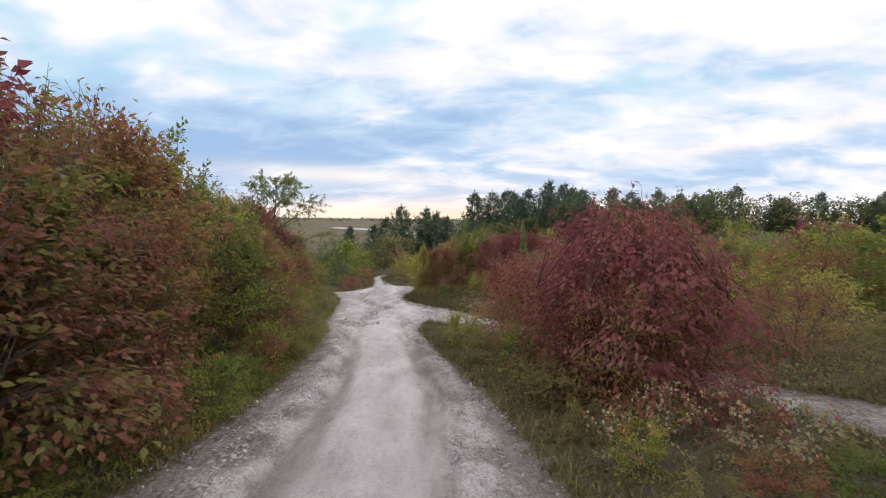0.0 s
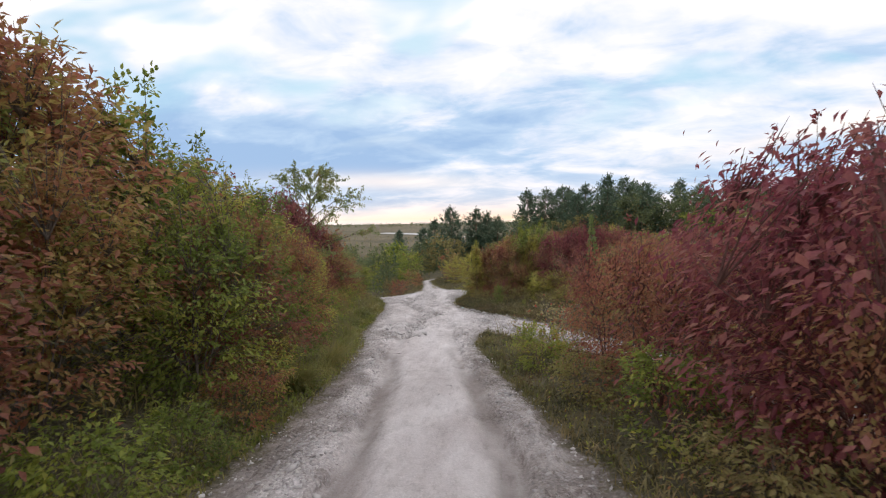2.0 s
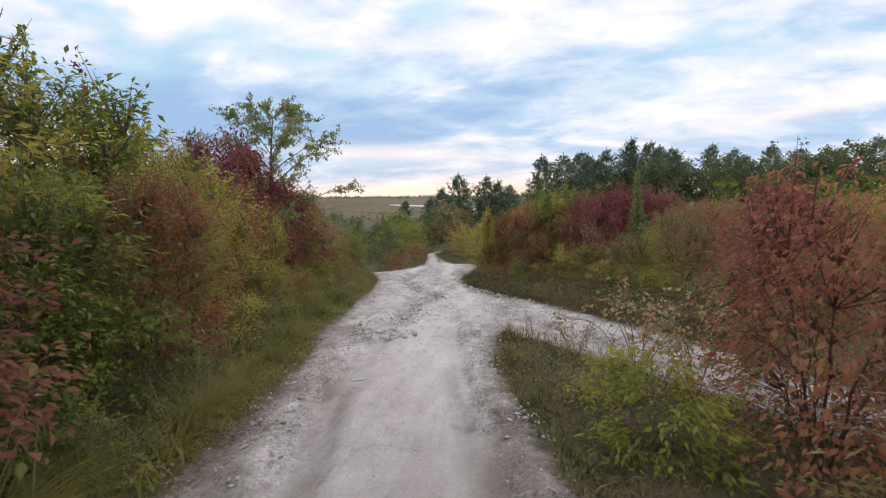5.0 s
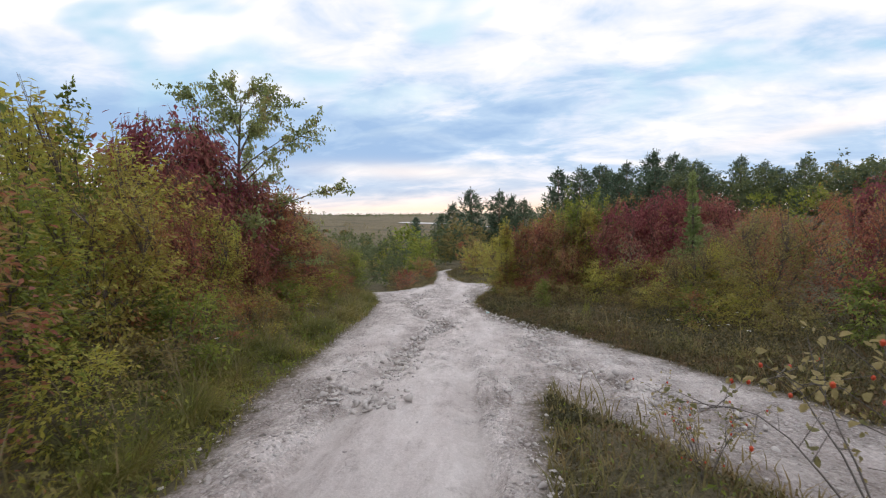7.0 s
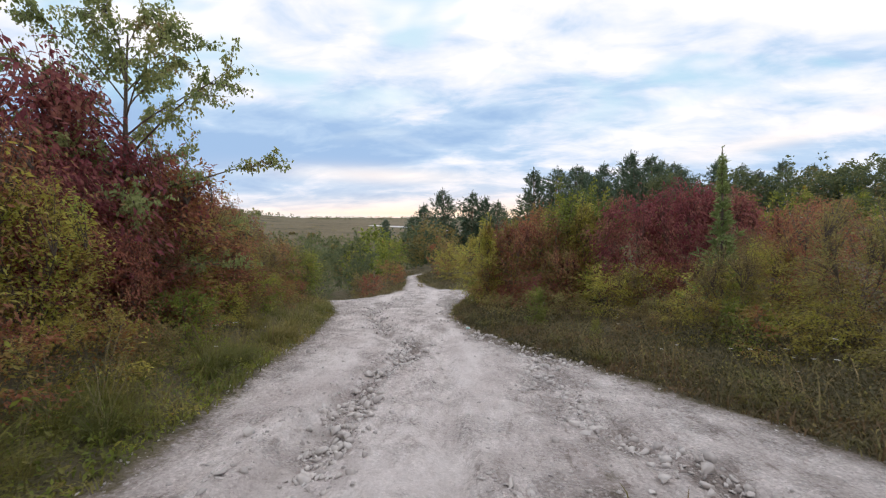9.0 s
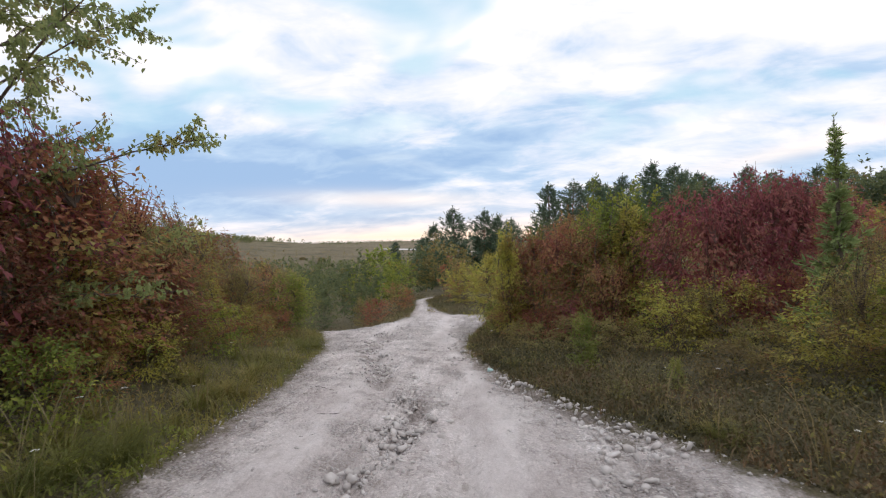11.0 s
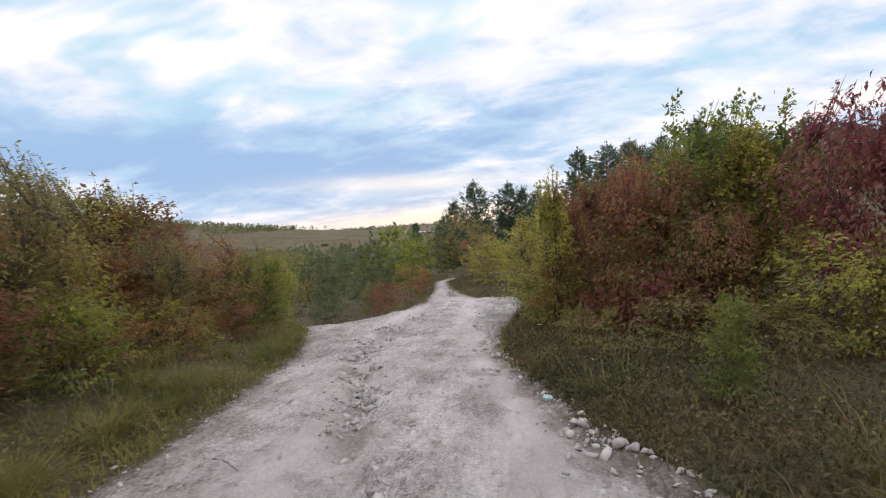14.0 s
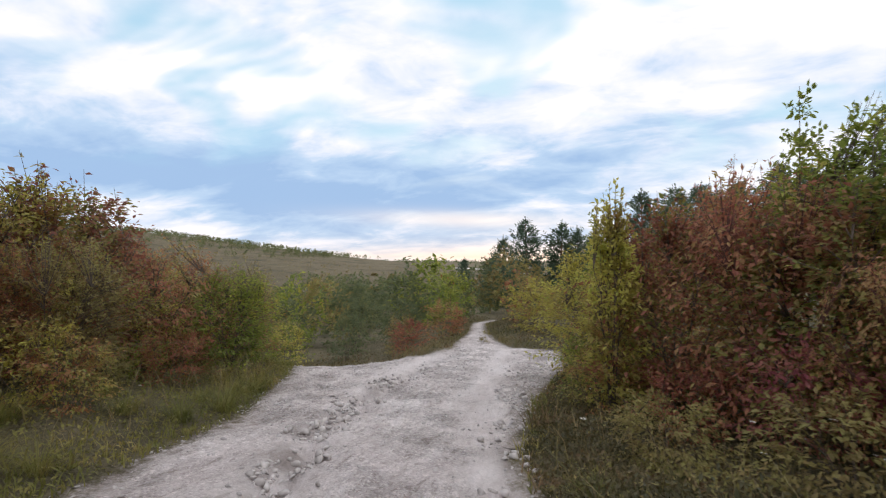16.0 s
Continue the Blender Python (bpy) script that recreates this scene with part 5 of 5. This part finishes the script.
herb_patch("undergrowth", "patchy dry scrub beyond the way that joins", "olive", 18, 22000, 4.2, 14, 3, 17, 6.0, 0.55, 0.075)
herb_patch("undergrowth", "herbs and leaves round the fork", "herb", 15, 12000, -14, 3, 33, 52, 1.5, 0.5, 0.09)


def flower(seed):
    rng = np.random.default_rng(seed)
    root = tagged(new("wildflower"), "thin wild flower with a small white head", "flower", group="white wildflowers")
    h = 0.42
    s = np.linspace(0, 1, 5)[:, None]
    line = np.hstack([0.05 * s ** 2 * np.cos(seed), 0.05 * s ** 2 * np.sin(seed), h * s])
    part("stalk", mesh_from("stalk", *tube(line, np.linspace(0.003, 0.0015, 5), 4), STALK, True), root)
    n = 26
    a, r = rng.uniform(0, 6.28, n), 0.019 * np.sqrt(rng.random(n))
    B = line[-1] + np.stack([np.cos(a) * r, np.sin(a) * r, 0.012 - 6 * r * r], 1)
    v, f = leaf_cards(B, np.stack([np.cos(a), np.sin(a), 0.4 + 0 * a], 1), np.tile([0, 0, 1.0], (n, 1)), np.full(n, 0.011), np.full(n, 0.010), False)
    part("flower_head", mesh_from("flower_head", v, f, WHITE), root, "white flower head")
    return root


FLOWERS = [Kind(lambda: flower(1)), Kind(lambda: flower(2))]
spots = random.Random(9)
for k in range(46):
    for attempt in range(30):
        x, y = (spots.uniform(-1.8, 5.5), spots.uniform(16.5, 29)) if k < 34 else (spots.uniform(-6.6, -3.2), spots.uniform(5, 28))
        c = float(-chalk_depth(np.array([x]), np.array([y]))[0])
        if 0.25 < c < (2.6 if k < 34 else 0.9):
            break
    FLOWERS[k % 2].place(x, y, spots.uniform(0.7, 1.3), spots.uniform(0, 360), 0.01)


# ---- loose stones, twigs and litter on the track ----
def stone_shape(rng, n_sub=1):
    """A broken lump: a rough ball with four to six flat faces knocked off it."""
    bm = bmesh.new()
    bmesh.ops.create_icosphere(bm, subdivisions=n_sub, radius=1.0)
    v = np.array([p.co[:] for p in bm.verts])
    f = np.array([[p.index for p in q.verts] for q in bm.faces])
    bm.free()
    v = v * (1 + rng.uniform(-0.25, 0.3, (len(v), 1)))
    for k in range(rng.integers(5, 8)):
        n, cut = unit(rng.normal(0, 1, 3)), rng.uniform(0.15, 0.5)
        v = v - np.maximum(v @ n - cut, 0)[:, None] * n
    return 1.3 * v * np.array([1.1, rng.uniform(0.6, 0.95), rng.uniform(0.45, 0.8)]), f


def gravel(name, label, seed, n, x0, x1, y0, y1, small, large, where, lift=0.12):
    """Loose stones joined into one scatter; where: how likely a place carries one."""
    rng = np.random.default_rng(seed)
    shapes = [stone_shape(rng) for k in range(7)]
    x, y = rng.uniform(x0, x1, n * 12), rng.uniform(y0, y1, n * 12)
    c = chalk_depth(x, y)
    keep = (c > -0.03) & (rng.random(len(x)) < where(x, y, c))
    x, y = x[keep][:n], y[keep][:n]
    z, V, F, at = heights(x, y), [], [], 0
    for k in range(len(x)):
        v, f = shapes[k % 7]
        s = small + (large - small) * rng.random() ** 3.5
        a = rng.uniform(0, 6.28)
        m = np.array([[np.cos(a), -np.sin(a), 0], [np.sin(a), np.cos(a), 0], [0, 0, 1]]) * s
        V.append(v @ m.T + [x[k], y[k], z[k] + s * lift]), F.append(f + at)
        at += len(v)
    tagged(new(name, mesh_from(name, np.concatenate(V), np.concatenate(F), STONE)), label, "gravel", kind="stuff")


def rubble_near(x, y, c):
    edge = np.exp(-np.clip(c, 0, None) / 0.35)
    middle = np.exp(-((x - gully_line(y)) / 0.26) ** 2) * smooth(y, 14, 18)
    side = np.exp(-((x - stony_line(y)) / 0.34) ** 2) * smooth(y, 12, 15)
    lumps = smooth(rough(x, y, 1.1, 33, 3), -0.15, 0.5)
    return np.clip((0.22 * edge + 1.0 * middle + 0.75 * side + 1.4 * ridges(x, y)) * (0.12 + lumps) + 0.04 + 0.10 * smooth(y, 24, 30), 0, 1) * (1 - 0.85 * wheel_lines(x, y))


gravel("gravel", "loose pale chalk gravel on the track", 41, 5200, -6.5, 5, 2.0, 20, 0.006, 0.030, rubble_near)
gravel("gravel", "broken chalk rubble where the two ways meet", 42, 7500, -10.5, 3, 17, 36, 0.008, 0.042, rubble_near)
gravel("gravel", "heap of broken chalk lumps along the washed-out gully", 43, 2400, -5.5, 1.5, 14, 33, 0.014, 0.07, lambda x, y, c: rubble_near(x, y, c) ** 2)
gravel("gravel", "chalk lumps in two broken lines beside the wheel tracks", 44, 2000, -4.2, 1.2, 1.5, 17, 0.010, 0.045, lambda x, y, c: ridges(x, y) * smooth(rough(x, y, 1.4, 35, 3), -0.3, 0.5))
gravel("gravel", "fist-sized broken chalk lumps lying in the washed-out gully", 45, 2400, -5.3, 1.6, 14.2, 31, 0.020, 0.075, lambda x, y, c: np.clip(1.3 * np.exp(-((x - gully_line(y)) / 0.23) ** 2) + 0.3 * np.exp(-((x - stony_line(y)) / 0.28) ** 2), 0, 1) * smooth(rough(x, y, 1.3, 36, 3), -0.35, 0.3), 0.3)
gravel("gravel", "pale chalk chips crumbled off the edges of the track", 46, 4200, -7.5, 3.0, 2.0, 32, 0.008, 0.030, lambda x, y, c: np.exp(-((c - 0.12) / 0.18) ** 2) * smooth(rough(x, y, 0.9, 37, 3), -0.3, 0.4))
stones = np.random.default_rng(51)


def stone_thing():
    v, f = stone_shape(stones)
    return tagged(new("stone", mesh_from("stone", v, f, STONE)), "pale rough chalk stone lying on the track", "stone", group="loose stones")


STONES = [Kind(stone_thing) for k in range(5)]
rocks = random.Random(3)
laid = 0
while laid < 150:
    x, y = rocks.uniform(-6.5, 1.5), rocks.uniform(2.2, 32) if laid > 75 else rocks.uniform(2.2, 15)
    c = float(chalk_depth(np.array([x]), np.array([y]))[0])
    if c > 0.02 and rocks.random() < float(rubble_near(np.array([x]), np.array([y]), np.array([c]))[0]):
        s = rocks.uniform(0.02, 0.048)
        STONES[laid % 5].place(x, y, s, rocks.uniform(0, 360), 0.15 * s)
        laid += 1


def twig(seed):
    rng = np.random.default_rng(seed)
    s = np.linspace(0, 1, 6)[:, None]
    line = np.hstack([0.45 * s - 0.22, 0.05 * np.sin(4 * s + seed), 0.012 + 0.015 * s * (1 - s)])
    bits = [tube(line, np.linspace(0.009, 0.004, 6), 5)]
    p = line[3]
    bits.append(tube(p + np.array([0.16, 0.07 * (-1) ** seed, 0.02]) * np.linspace(0, 1, 3)[:, None], np.array([0.005, 0.004, 0.002]), 4))
    return tagged(new("twig", mesh_from("twig", *joined(bits), TWIG, True)), "broken grey twig lying on the chalk", "twig", group="fallen twigs")


TWIGS = [Kind(lambda: twig(1)), Kind(lambda: twig(2))]
for x, y, a, k in [(-3.6, 20.9, 20, 0), (-3.1, 21.7, -8, 1), (-3.55, 20.1, 12, 1), (-4.1, 22.3, -15, 0), (-2.2, 11.9, 35, 0), (-2.4, 8.4, 15, 1), (-3.3, 15.9, 10, 0), (-1.9, 25.5, -5, 1), (-2.4, 26.9, 4, 0)]:
    TWIGS[k].place(x, y, rocks.uniform(0.6, 1.0), a, 0.004)


def litter():
    """A crumpled pale lump of plastic at the verge."""
    rng = np.random.default_rng(6)
    v, f = stone_shape(rng, 3)
    v = unit(v) * (1 + 0.10 * rng.normal(0, 1, (len(v), 1))) * [1, 0.85, 0.8]
    return tagged(new("plastic_litter", mesh_from("plastic_litter", v, f, MINT)), "crumpled pale turquoise plastic lying at the verge", "litter")


Kind(litter).place(-1.62, 24.2, 0.055, 0, -0.03)


# ---- far off ----
far = random.Random(12)
FAR = [stemmed("wood", "dark bush standing on the far grassy hillside", 131, tips=70, each=16, leaf_len=0.45, fine=False, stems=3, slim=0.6, name="far_bush"), stemmed("olive", "brownish bush on the far grassy hillside", 132, tips=70, each=16, leaf_len=0.45, fine=False, stems=3, slim=0.6, name="far_bush")]
for x, y, s in [(-70, 200, 1.5), (-84, 215, 1.2), (-60, 170, 1.4), (-45, 150, 1.3), (-52, 140, 1.4), (-38, 128, 1.4), (-66, 150, 1.2)]:
    FAR[far.randrange(2)].place(x, y, 0.62 * s, far.uniform(0, 360), 0.75 * s, 0.8 * s)


def far_woods(name, label, seed, n, spots_of, tall, leaf):
    """A band of distant trees as many small clumps with an uneven top."""
    rng = np.random.default_rng(seed)
    x, y = spots_of(rng, n)
    z = land(x, y)
    h = tall * (0.6 + 0.5 * rng.random(n))
    each = 26
    B = np.repeat(np.stack([x, y, z], 1), each, 0)
    k = len(B)
    H = np.repeat(h, each)
    u = rng.random(k)
    B = B + np.stack([rng.normal(0, 0.32, k) * H * (1.15 - u), rng.normal(0, 0.32, k) * H * (1.15 - u), H * u], 1)
    L = H * rng.uniform(0.16, 0.34, k)
    v, f = leaf_cards(B, rng.normal(0, 1, (k, 3)), rng.normal(0, 1, (k, 3)), L, L * 0.7, False)
    tagged(new(name, mesh_from(name, v, f, LEAF[leaf])), label, "woods", kind="stuff")


far_woods("far_scrub", "scattered dry bushes on the far hillside", 64, 260, lambda r, n: ((lambda y: (r.uniform(-0.75, -0.16, n) * y, y))(r.uniform(105, 290, n))), 1.1, "olive")
far_woods("far_woods", "dark wood filling the hollow ahead", 61, 420, lambda r, n: ((lambda y: (r.uniform(-0.55, 0.12, n) * y, y))(r.uniform(75, 190, n))), 3.2, "wood")
far_woods("far_woods", "thin line of trees along the horizon", 62, 1500, lambda r, n: ((lambda a, d: (np.sin(a) * d, np.cos(a) * d))(r.uniform(-0.9, 0.9, n), r.uniform(900, 1500, n))), 6.0, "wood")
far_woods("far_woods", "hedge and trees along the top of the left hill", 63, 1900, lambda r, n: (r.uniform(-700, -170, n), 345 + 45 * r.normal(0, 1, n)), 3.6, "wood")


def chalk_patch(label, x0, x1, y0, y1):
    """A bare chalk patch far off that follows the land."""
    gx, gy = np.meshgrid(np.linspace(x0, x1, 20), np.linspace(y0, y1, 8))
    x, y = gx.ravel() + 2 * rough(gx.ravel(), gy.ravel(), 0.07, 3, 2), gy.ravel() + 4 * rough(gx.ravel(), gy.ravel(), 0.05, 8, 2)
    i, j = np.meshgrid(np.arange(19), np.arange(7))
    a = (j * 20 + i).ravel()
    tagged(new("chalk_clearing", mesh_from("chalk_clearing", np.stack([x, y, land(x, y) + 0.35], 1), np.stack([a, a + 1, a + 21, a + 20], 1), CHALK_FAR, True)), label, "bare chalk", kind="structure")


chalk_patch("bare white chalk clearing on the far slope", -78, -46, 330, 352)
chalk_patch("strip of white chalk on the far slope", -36, -10, 300, 312)
